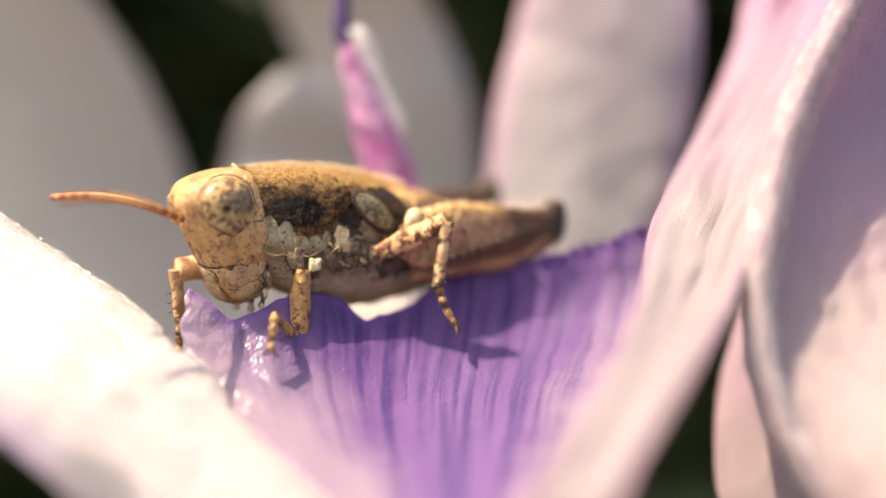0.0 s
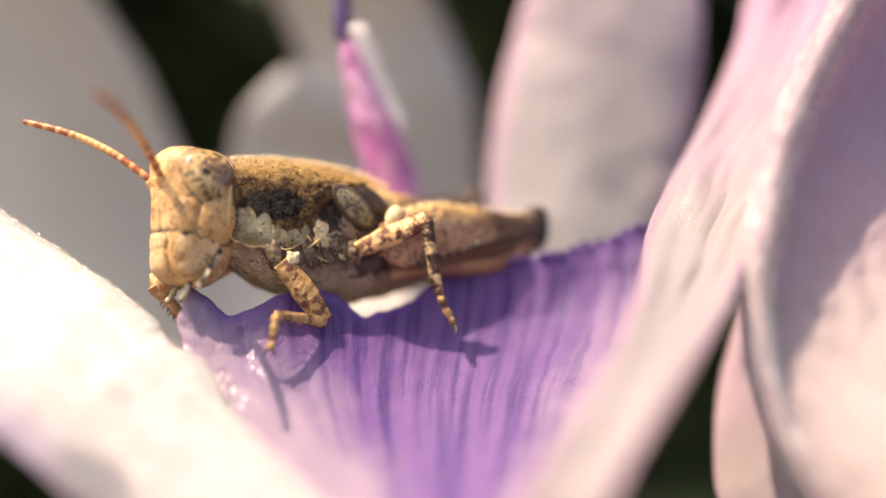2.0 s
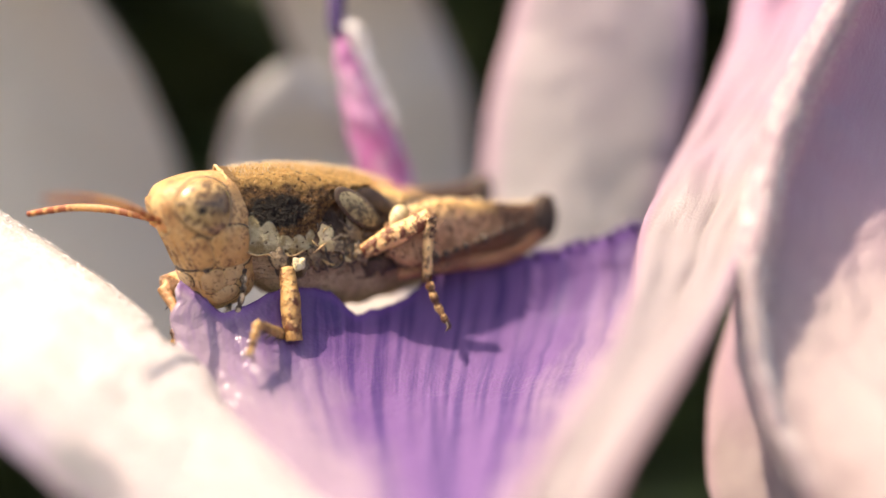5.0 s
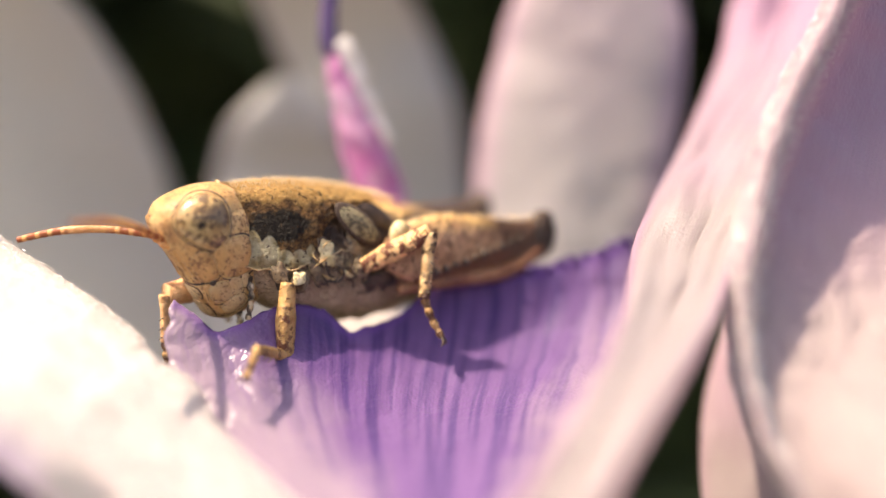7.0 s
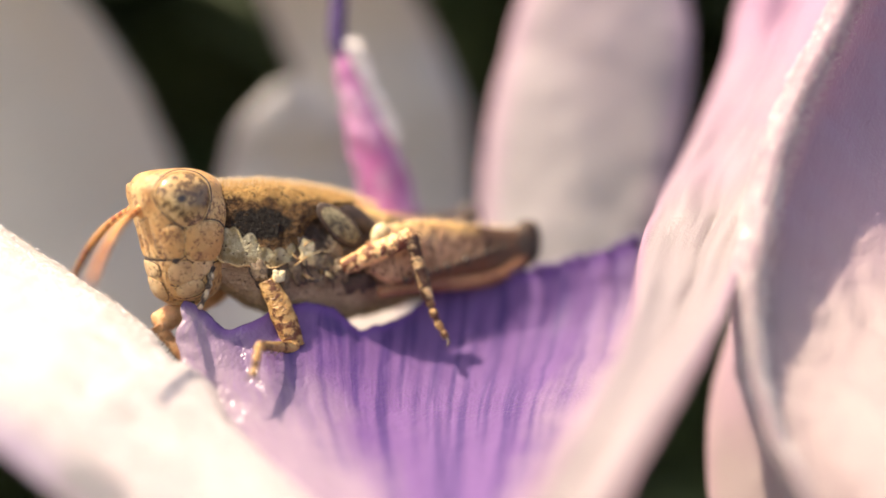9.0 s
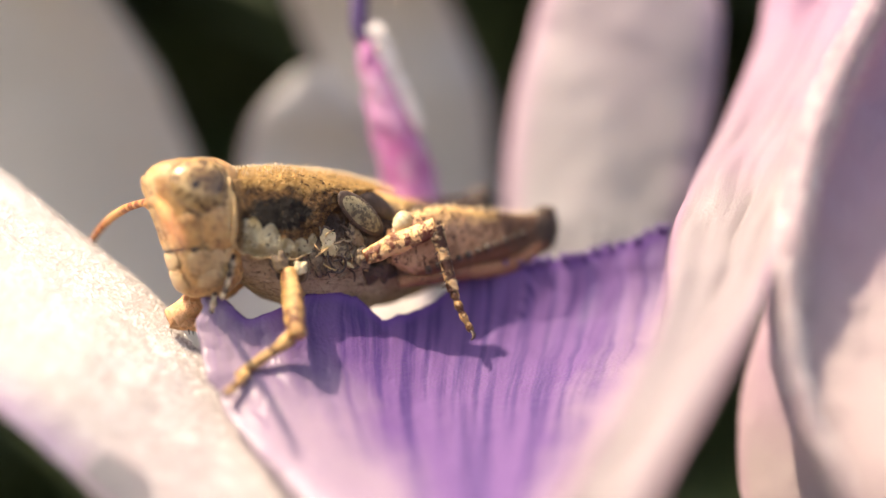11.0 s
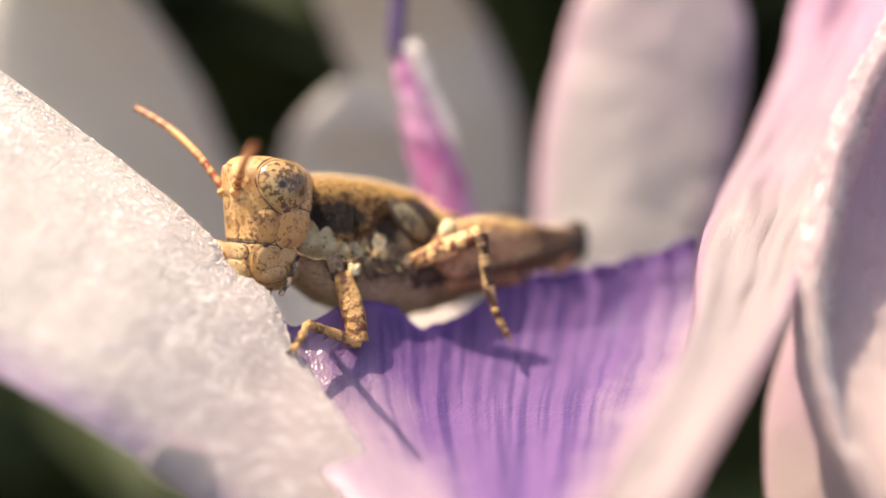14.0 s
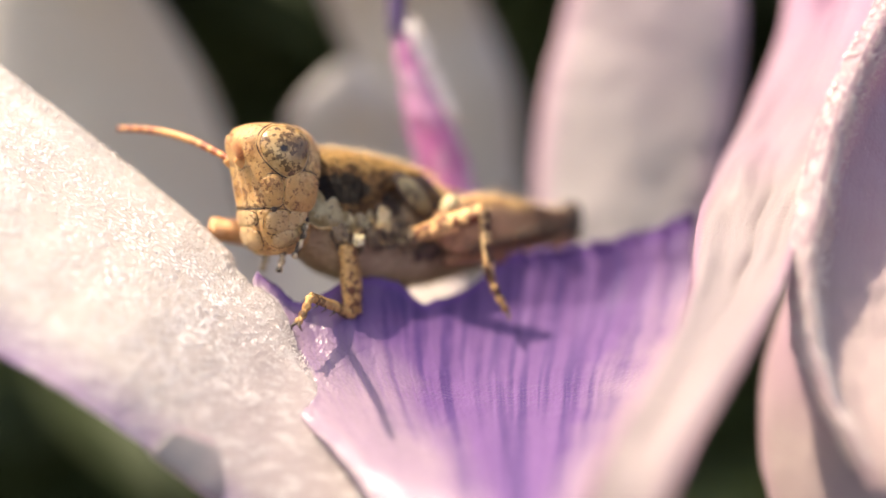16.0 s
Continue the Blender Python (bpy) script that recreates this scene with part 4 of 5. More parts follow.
def head_mesh():
    bm = bmesh.new()
    rings = []
    for k in range(111):
        z, cx, a_, b_ = spline(HEAD_STATIONS, k / 110)
        ring = []
        for i in range(96):
            a = 2 * math.pi * i / 96
            c, s_ = math.cos(a), math.sin(a)
            x = cx + a_ * math.copysign(abs(c) ** 0.8, c)
            y = b_ * math.copysign(abs(s_) ** 0.8, s_)
            if c > 0.3 and -0.75 < z < 1.5:
                x += 0.09 * (math.exp(-((abs(y) - 0.30) / 0.06) ** 2) - 0.8 * math.exp(-(y / 0.18) ** 2)) * min(1.0, (z + 0.75) * 4)
            if c > 0.2 and z < 0.5:
                x -= 0.07 * math.exp(-((abs(y) - 0.70) / 0.05) ** 2)
            x -= 0.10 * max(0.0, c) * math.exp(-((z + 0.80) / 0.04) ** 2)
            p = Vector((x, y, z))
            ring.append(p + p.normalized() * (0.018 * noise.noise(p * 3.5) + 0.010 * noise.noise(p * 11)))
        rings.append(ring)
    skin(bm, rings)
    return bm


def shell(name, key, centre, size, dome, label="", egg=0.0, square=2.0, turn=0.0, frontal=False, lumps=0.012, rim=0.016, side=1):
    """A raised plate that lies on the head's own surface, with a pale rim and a thin dark seam round it."""
    nr, na = 16, 48
    w0 = radians(turn)

    def at(r, a, lift):
        c, s_ = math.cos(a), math.sin(a)
        k = (abs(c) ** square + abs(s_) ** square) ** (-1 / square)
        u, v = r * k * c * size[0], r * k * s_ * size[1]
        u *= 1 + egg * v / size[1]
        u, v = u * math.cos(w0) - v * math.sin(w0), u * math.sin(w0) + v * math.cos(w0)
        if frontal:
            y, z = centre[0] + u, centre[1] + v
            n_ = Vector((1, 0.5 * y, 0)).normalized()
            return Vector((front(y, z), y, z)) + n_ * lift
        x, z = centre[0] + u, centre[1] + v
        cx, a_, b_ = head_level(z)
        n_ = Vector((0.55 * (x - cx) / a_, 1, 0.12)).normalized()
        q = Vector((x, flank(x, z), z)) + n_ * lift
        return Vector((q.x, q.y * side, q.z))

    bm_ = bmesh.new()
    rings = []
    for j in range(nr + 1):
        r = max(0.02, j / nr)
        ring = []
        for i in range(na):
            a = 2 * math.pi * i / na
            q = at(r, a, dome * (1 - r ** 2.6) ** 0.7 - (0.05 if j == nr else 0.0) + 0.01)
            ring.append(q + q.normalized() * lumps * noise.noise(q * 5))
        rings.append(ring)
    skin(bm_, rings, cap=False)
    bm_.faces.new(bm_.verts[:na])
    ob = part(name, bm_, MAT[key], head, label)
    for nm, mat, r, lift, rad in (("rim", "rim", 1.0, 0.0, rim), ("seam", "dark", 1.0 + 0.05 / max(size), -0.012, rim * 1.15)):
        bm_ = bmesh.new()
        ring = [at(r, 2 * math.pi * i / 40, lift) for i in range(41)]
        tube(bm_, ring, [rad * 0.6, rad, rad, rad * 0.6], 6, 80, lumps=0.15)
        part(nm, bm_, MAT[mat], ob)
    return ob


head = part("head", head_mesh(), MAT["head"], hopper, "blunt sand-coloured head with dark pits")


def eye_material():
    """Pale eye, peppered on top, dusky behind, with a dark false pupil."""
    m, nt, b = blank("compound_eye")
    co = node(nt, "TexCoord").outputs["Object"]
    x, _, z = node(nt, "SeparateXYZ", {0: co}).outputs
    cells = node(nt, "TexVoronoi", {"Vector": co, "Scale": 14000.0}).outputs[0]
    rag = calc(nt, "SUBTRACT", grain(nt, co, 1800, 3), 0.5)
    col = mixc(nt, step(nt, grain(nt, co, 1500, 3), 0.42, 0.60), (0.42, 0.26, 0.10), (0.56, 0.40, 0.18))
    pepper = calc(nt, "ADD", grain(nt, co, 5200, 4, 0.65), calc(nt, "MULTIPLY", rag, 0.25))
    col = mixc(nt, calc(nt, "MULTIPLY", step(nt, pepper, 0.49, 0.56), 0.9), col, (0.09, 0.05, 0.022))
    dusk = calc(nt, "ADD", calc(nt, "ADD", x, calc(nt, "MULTIPLY", z, -0.25)), calc(nt, "MULTIPLY", rag, 0.0012))
    dusk = calc(nt, "MULTIPLY", step(nt, dusk, 0.00100, 0.00060), calc(nt, "MULTIPLY", step(nt, z, 0.00150, 0.00130), step(nt, z, 0.00050, 0.00080)))
    col = mixc(nt, calc(nt, "MULTIPLY", dusk, 0.75), col, (0.075, 0.045, 0.025))
    d = node(nt, "VectorMath", {0: co, 1: (0.00125, 0.00142, 0.00100)})
    d.operation = "DISTANCE"
    col = mixc(nt, step(nt, calc(nt, "ADD", d.outputs["Value"], calc(nt, "MULTIPLY", grain(nt, co, 5000, 2), 0.0002)), 0.00030, 0.00018), col, (0.03, 0.016, 0.008))
    nt.links.new(col, b.inputs["Base Color"])
    b.inputs["Roughness"].default_value = 0.26
    b.inputs["Coat Weight"].default_value = 0.3
    b.inputs["Coat Roughness"].default_value = 0.10
    relief(nt, b, cells, 0.25, 0.00003)
    return m


MAT["eye"] = eye_material()


def beaded(parent, name, path, beads, r0, r1, key, label):
    """A chain of joints along a path."""
    bm_ = bmesh.new()
    radii = []
    for k in range(beads * 4 + 1):
        f = k / (beads * 4)
        radii.append((r0 + (r1 - r0) * f) * (0.62 + 0.38 * abs(math.sin(math.pi * beads * f))))
    radii[0] = radii[-1] = 0.02
    tube(bm_, path, radii, 10, beads * 8)
    return part(name, bm_, MAT[key], parent, label)


for side in (1, -1):
    shell("eye", "eye", (1.08, 0.94), (0.76, 0.82), 0.18, "domed mottled brown compound eye", egg=0.28, turn=-8, lumps=0.0, rim=0.026, side=side)
    shell("cheek", "head", (0.62, -0.34), (0.62, 0.62), 0.10, "rounded freckled cheek plate", square=2.8, turn=6, rim=0.024, side=side)
    shell("face_plate", "head", (1.56, -0.28), (0.32, 0.48), 0.05, "flat freckled plate beside the face ridge", square=3.0, turn=-4, side=side)
    shell("mandible", "mouth", (1.38, -1.22), (0.34, 0.34), 0.045, "blunt jaw", square=3.0, side=side)
    shell("jaw_lobe", "mouth", (0.90, -1.20), (0.20, 0.28), 0.035, square=2.6, turn=12, side=side)
    shell("jaw_lobe", "mouth", (0.58, -1.14), (0.14, 0.22), 0.035, turn=20, side=side)
    shell("jaw_lobe", "mouth", (1.12, -1.74), (0.40, 0.24), 0.045, square=2.4, turn=-10, side=side)
    bm = bmesh.new()
    tube(bm, [(2.00, 0.40 * side, 0.60), (2.22, 0.42 * side, 0.70), (2.36, 0.42 * side, 0.78)], [0.27, 0.22, 0.16], 14, 8)
    part("antenna_socket", bm, MAT["antenna"], head)
    beaded(head, "palp", [(0.42, 1.06 * side, -1.10), (0.62, 1.22 * side, -1.70), (0.98, 1.20 * side, -2.36)], 5, 0.12, 0.10, "palp", "beaded black and white mouth feeler")
    beaded(head, "palp", [(1.0, 0.50 * side, -1.9), (1.05, 0.60 * side, -2.35), (1.22, 0.62 * side, -2.80)], 4, 0.12, 0.11, "palp", "short pale mouth feeler")
shell("clypeus", "mouth", (0.0, -1.10), (0.70, 0.24), 0.03, "pale plate above the mouth", square=3.4, frontal=True)
shell("labrum", "mouth", (0.0, -1.72), (0.66, 0.36), 0.05, "greyish cleft upper lip", square=3.0, frontal=True)
bm = bmesh.new()
tube(bm, [(front(y, -0.80) - 0.05, y, -0.80) for y in np.linspace(-0.95, 0.95, 21)], [0.03] * 21, 6, 60)
part("seam", bm, MAT["dark"], head, "dark groove across the face")
for side in (1, -1):
    bm = bmesh.new()
    ball(bm, (1.50, (flank(1.50, -0.84) - 0.02) * side, -0.84), (0.10, 0.07, 0.09), (0, 0, 0), 12, 8, lumps=0.3)
    part("mark", bm, MAT["dark"], head, "dark dot at the jaw hinge")


def bristles(count, seed, spots, parent):
    """Short stiff hairs standing on the skin, too many to count."""
    r_ = random.Random(seed)
    bm_ = bmesh.new()
    for _ in range(count):
        p, n_ = spots(r_)
        d = (Vector(n_) + Vector([r_.uniform(-0.4, 0.4) for _ in range(3)])).normalized() * r_.uniform(0.10, 0.26)
        tube(bm_, [p, Vector(p) + d * 0.6, Vector(p) + d], [0.012, 0.009, 0.003], 4, 2)
    tagged(part("hair", bm_, MAT["hair"], parent, "fine pale bristles"), kind="stuff")


def on_back(r_):
    x = r_.uniform(-2.5, 3.0)
    y = r_.uniform(-1.0, 1.0)
    hw, top, bot = body_section(x)
    return (x, y, top + 0.14 - 0.25 * y * y), (0.1, y * 0.5, 1)


def on_head(r_):
    z = r_.uniform(-1.8, 2.0)
    a = r_.uniform(-1.5, 1.5)
    w = 1.0 - 0.10 * abs(z) - 0.08 * max(0.0, -z)
    return (1.02 + w * math.cos(a), w * math.sin(a), z * 0.88), (math.cos(a), math.sin(a), 0.4)


def on_femur(r_):
    s_ = r_.random()
    x = -1.7 - 5.3 * s_
    half = float(spline(FEMUR_HALF, (FEMUR_AT - x) / FEMUR_LONG)[0])
    return (x, 2.02 + r_.uniform(-0.25, 0.3), -0.40 + 0.56 * (FEMUR_AT - x) / FEMUR_LONG + half * 0.97), (-0.2, 0.2, 1)


bristles(900, 3, on_back, hopper)
bristles(160, 8, on_femur, hopper)
bristles(260, 6, on_head, head)


# antennae: beaded rods along x
def antenna():
    bm_ = bmesh.new()
    n = 21
    ln = 4.5
    radii = []
    for k in range(n * 4 + 1):
        f = k / (n * 4)
        radii.append((0.085 + 0.045 * math.sin(math.pi * min(1.0, f * 0.8 + 0.15))) * (0.90 + 0.10 * abs(math.sin(math.pi * n * f))))
    radii[0] = radii[-1] = 0.03
    tube(bm_, [(0, 0, 0), (ln * 0.33, 0, 0.26), (ln * 0.66, 0, 0.26), (ln, 0, 0)], radii, 10, n * 8)
    return part("antenna", bm_, MAT["antenna"], head, "orange-brown ringed antenna")


antenna_left, antenna_right = antenna(), antenna()


def limb(name, length, radii, material, label, flat=0.8, bow=0.0, spines=0):
    bm_ = bmesh.new()
    tube(bm_, [(0, 0, 0), (length * 0.33, 0, bow), (length * 0.66, 0, bow), (length, 0, 0)], radii, 14, 24, flat=flat, lumps=0.14)
    ob = part(name, bm_, material, hopper, label)
    for k in range(spines):
        x = length * (0.35 + 0.6 * k / spines)
        s_ = 1 if k % 2 else -1
        bm_ = bmesh.new()
        tube(bm_, [(x, 0, -0.05), (x + 0.1, s_ * 0.20, -0.30)], [0.035, 0.01], 5, 2)
        part("spine", bm_, MAT["dark"], ob)
    return ob


def tarsus(length, label):
    bm_ = bmesh.new()
    radii = [(0.155 - 0.035 * k / 16) * (0.66 + 0.34 * abs(math.sin(math.pi * 4 * k / 16))) for k in range(17)]
    radii[0], radii[-1] = 0.10, 0.08
    tube(bm_, [(0, 0, 0), (length * 0.5, 0, -0.04), (length, 0, 0)], radii, 12, 32)
    ob = part("tarsus", bm_, MAT["foot"], hopper, label)
    for s_ in (1, -1):
        bm_ = bmesh.new()
        tube(bm_, [(length * 0.95, 0.03 * s_, 0), (length * 1.10, 0.14 * s_, 0.02), (length * 1.18, 0.20 * s_, -0.10)], [0.055, 0.045, 0.012], 6, 6)
        part("claw", bm_, MAT["dark"], ob)
    return ob


fore_femur = limb("fore_femur", 2.2, [0.28, 0.36, 0.37, 0.31], MAT["leg"], "olive-tan freckled front thigh", bow=0.05)
fore_tibia = limb("fore_tibia", 1.9, [0.24, 0.17, 0.15, 0.15], MAT["foot"], "banded front shin", spines=6)
fore_tarsus = tarsus(1.0, "dark-jointed front foot with two claws")
mid_femur = limb("mid_femur", 2.35, [0.24, 0.33, 0.32, 0.27], MAT["midleg"], "pale thigh blotched with rusty brown")
mid_tibia = limb("mid_tibia", 2.05, [0.27, 0.21, 0.18, 0.19], MAT["midshin"], "pale spotted shin", spines=8)
mid_tarsus = tarsus(1.35, "banded foot with two claws")
far_femur = limb("fore_femur", 3.25, [0.26, 0.40, 0.42, 0.36], MAT["pink"], "orange-tan front thigh", bow=0.05)
far_tibia = limb("fore_tibia", 1.45, [0.27, 0.21, 0.19, 0.19], MAT["pink"], "orange-tan front shin", spines=6)
far_tarsus = tarsus(1.2, "dark-jointed front foot with two claws")


# ---- what moves ----
def motions():
    walk(hopper, [
        (0, mm(-3.63, 1.31, 0.74, -3.5, -0.2, 211.0)),
        (0.5, mm(-3.85, 1.39, 0.75, -0.2, -3.9, 210.9)),
        (1, mm(-3.94, 1.32, 0.80, -0.7, -4.5, 211.3)),
        (1.5, mm(-4.09, 1.14, 0.83, 0.1, -5.2, 211.2)),
        (2, mm(-4.20, 1.12, 0.71, -1.3, -2.9, 211.7)),
        (2.5, mm(-4.18, 1.05, 0.80, -1.5, -3.4, 211.0)),
        (3, mm(-4.21, 1.07, 0.76, -3.1, -1.9, 209.2)),
        (3.5, mm(-4.24, 1.08, 0.62, -2.7, -0.5, 209.9)),
        (6, mm(-3.60, 1.35, 0.55, -2.4, 1.2, 208.9)),
        (6.5, mm(-3.60, 1.37, 0.65, -1.6, -0.5, 209.8)),
        (7, mm(-3.61, 1.35, 0.63, -1.6, 0.2, 209.0)),
        (7.5, mm(-3.90, 1.35, 0.65, 0.5, -2.2, 207.8)),
        (8, mm(-4.19, 1.38, 0.60, -0.3, -1.1, 207.8)),
        (8.5, mm(-4.16, 1.37, 0.59, 1.0, -1.8, 207.1)),
        (9, mm(-4.46, 1.28, 0.53, 0.5, -2.5, 207.6)),
        (11.5, mm(-4.59, 0.96, 0.50, -1.1, -0.6, 212.5)),
        (12, mm(-4.50, 1.05, 0.48, -0.5, -0.4, 213.2)),
        (12.5, mm(-4.40, 1.05, 0.52, 2.4, -3.3, 216.9)),
        (13, mm(-4.46, 1.04, 0.60, 3.7, -4.3, 215.4)),
        (13.5, mm(-4.40, 1.22, 0.71, 3.0, -4.9, 216.3)),
        (14, mm(-4.38, 1.23, 0.63, 2.1, -3.3, 215.3)),
        (14.5, mm(-4.28, 1.38, 0.69, 1.8, -3.6, 216.6)),
        (15, mm(-4.38, 1.37, 0.83, 2.2, -5.0, 217.7)),
        (15.5, mm(-4.35, 1.34, 0.84, 1.9, -5.9, 216.8)),
        (16, mm(-4.38, 1.18, 0.77, 1.7, -5.3, 217.6)),
    ])
    walk(head, [
        (0, mm(2.56, 0.03, 0.18, -8.1, 19.2, -1.4)),
        (0.5, mm(2.90, -0.01, 0.07, 4.5, -1.8, 2.4)),
        (1, mm(2.89, -0.02, 0.17, 3.0, -1.0, 1.0)),
        (1.5, mm(2.90, -0.00, 0.30, 0.0, -0.0, 0.1)),
        (2, mm(2.87, 0.01, -0.02, 5.7, -6.6, 0.3)),
        (2.5, mm(2.86, 0.00, 0.18, -3.0, 2.4, 3.3)),
        (3, mm(2.93, 0.05, 0.10, -8.2, 2.7, 4.2)),
        (3.5, mm(2.86, 0.18, 0.03, -1.6, 5.1, 2.7)),
        (6, mm(2.73, 0.15, 0.25, -11.2, 24.6, -3.3)),
        (6.5, mm(2.77, 0.02, 0.41, -7.1, 27.5, -0.3)),
        (7, mm(2.70, 0.17, 0.30, -10.1, 23.8, -4.8)),
        (7.5, mm(2.90, 0.02, 0.26, -0.7, 6.5, 2.8)),
        (8, mm(2.84, 0.03, 0.26, 0.6, 6.4, -0.7)),
        (8.5, mm(2.91, 0.03, 0.34, -3.1, 7.2, 0.6)),
        (9, mm(3.00, 0.16, 0.39, -5.0, 9.2, 2.0)),
        (11.5, mm(2.82, -0.02, 0.41, 2.4, 10.2, -5.0)),
        (12, mm(2.81, 0.04, 0.47, -0.1, 1.2, -2.8)),
        (12.5, mm(2.90, -0.05, 0.24, 14.3, -15.8, 2.4)),
        (13, mm(3.08, -0.05, 0.32, 8.8, -15.6, 8.1)),
        (13.5, mm(2.77, 0.01, 0.23, 13.6, -11.7, 1.5)),
        (14, mm(2.63, 0.06, 0.47, -5.2, 1.7, 4.3)),
        (14.5, mm(2.53, 0.15, 0.33, -2.6, 2.9, 1.5)),
        (15, mm(2.57, 0.07, 0.53, 3.2, 4.0, -0.2)),
        (15.5, mm(2.64, 0.15, 0.60, -0.7, 7.6, -0.4)),
        (16, mm(2.61, 0.17, 0.67, -2.5, 7.8, -2.2)),
    ])
    walk(antenna_left, [
        (0, aim((2.25, 0.42, 0.75), (5.65, 2.46, 2.87))),
        (0.5, aim((2.25, 0.42, 0.75), (5.36, 3.58, 1.52))),
        (1, aim((2.25, 0.42, 0.75), (5.31, 3.61, 1.63))),
        (1.5, aim((2.25, 0.42, 0.75), (5.26, 3.61, 1.77))),
        (2, aim((2.25, 0.42, 0.75), (5.06, 3.74, 1.90))),
        (2.5, aim((2.25, 0.42, 0.75), (5.18, 3.49, 2.25))),
        (3, aim((2.25, 0.42, 0.75), (5.26, 3.33, 2.40))),
        (3.5, aim((2.25, 0.42, 0.75), (5.18, 3.46, 2.30))),
        (6, aim((2.25, 0.42, 0.75), (5.42, 2.73, 2.95))),
        (6.5, aim((2.25, 0.42, 0.75), (4.80, 3.34, 3.04))),
        (7, aim((2.25, 0.42, 0.75), (4.64, 3.61, 2.84))),
        (7.5, aim((2.25, 0.42, 0.75), (5.29, 3.60, 1.71))),
        (8, aim((2.25, 0.42, 0.75), (5.07, 3.80, 1.68))),
        (8.5, aim((2.25, 0.42, 0.75), (5.16, 3.67, 1.85))),
        (9, aim((2.25, 0.42, 0.75), (4.49, 4.00, -0.79))),
        (11.5, aim((2.25, 0.42, 0.75), (2.63, 4.74, -0.46))),
        (12, aim((2.25, 0.42, 0.75), (3.14, 4.82, 0.51))),
        (12.5, aim((2.25, 0.42, 0.75), (3.77, 4.09, -1.37))),
        (13, aim((2.25, 0.42, 0.75), (4.03, 4.31, -0.64))),
        (13.5, aim((2.25, 0.42, 0.75), (3.88, 4.60, 0.46))),
        (14, aim((2.25, 0.42, 0.75), (3.80, 4.52, 1.77))),
        (14.5, aim((2.25, 0.42, 0.75), (4.17, 4.49, 0.97))),
        (15, aim((2.25, 0.42, 0.75), (4.28, 4.40, 0.24))),
        (15.5, aim((2.25, 0.42, 0.75), (4.15, 4.49, 0.48))),
        (16, aim((2.25, 0.42, 0.75), (4.06, 4.54, 0.66))),
    ])
    walk(antenna_right, [
        (0, aim((2.25, -0.42, 0.75), (5.06, -3.80, 1.72))),
        (0.5, aim((2.25, -0.42, 0.75), (5.47, -3.17, 2.26))),
        (1, aim((2.25, -0.42, 0.75), (5.48, -3.19, 2.21))),
        (1.5, aim((2.25, -0.42, 0.75), (5.78, -2.88, 2.07))),
        (2, aim((2.25, -0.42, 0.75), (5.72, -2.88, 2.22))),
        (2.5, aim((2.25, -0.42, 0.75), (5.43, -3.46, 1.68))),
        (3, aim((2.25, -0.42, 0.75), (5.55, -3.48, 0.94))),
        (3.5, aim((2.25, -0.42, 0.75), (5.58, -3.33, 1.59))),
        (6, aim((2.25, -0.42, 0.75), (5.21, -3.78, 1.22))),
        (6.5, aim((2.25, -0.42, 0.75), (5.44, -3.34, 1.99))),
        (7, aim((2.25, -0.42, 0.75), (5.83, -2.97, 1.70))),
        (7.5, aim((2.25, -0.42, 0.75), (5.81, -3.16, 1.01))),
        (8, aim((2.25, -0.42, 0.75), (5.92, -3.01, 1.07))),
        (8.5, aim((2.25, -0.42, 0.75), (5.83, -3.14, 0.96))),
        (9, aim((2.25, -0.42, 0.75), (3.54, -4.06, -1.57))),
        (11.5, aim((2.25, -0.42, 0.75), (3.71, -4.68, 0.84))),
        (12, aim((2.25, -0.42, 0.75), (5.58, -3.03, 2.28))),
        (12.5, aim((2.25, -0.42, 0.75), (4.89, -3.96, 1.61))),
        (13, aim((2.25, -0.42, 0.75), (3.88, -4.50, 1.72))),
        (13.5, aim((2.25, -0.42, 0.75), (5.18, -2.42, 3.52))),
        (14, aim((2.25, -0.42, 0.75), (3.93, -3.76, 3.26))),
        (14.5, aim((2.25, -0.42, 0.75), (3.83, -3.67, 3.43))),
        (15, aim((2.25, -0.42, 0.75), (4.38, -4.03, 2.37))),
        (15.5, aim((2.25, -0.42, 0.75), (4.50, -4.05, 2.17))),
        (16, aim((2.25, -0.42, 0.75), (4.56, -4.09, 1.97))),
    ])
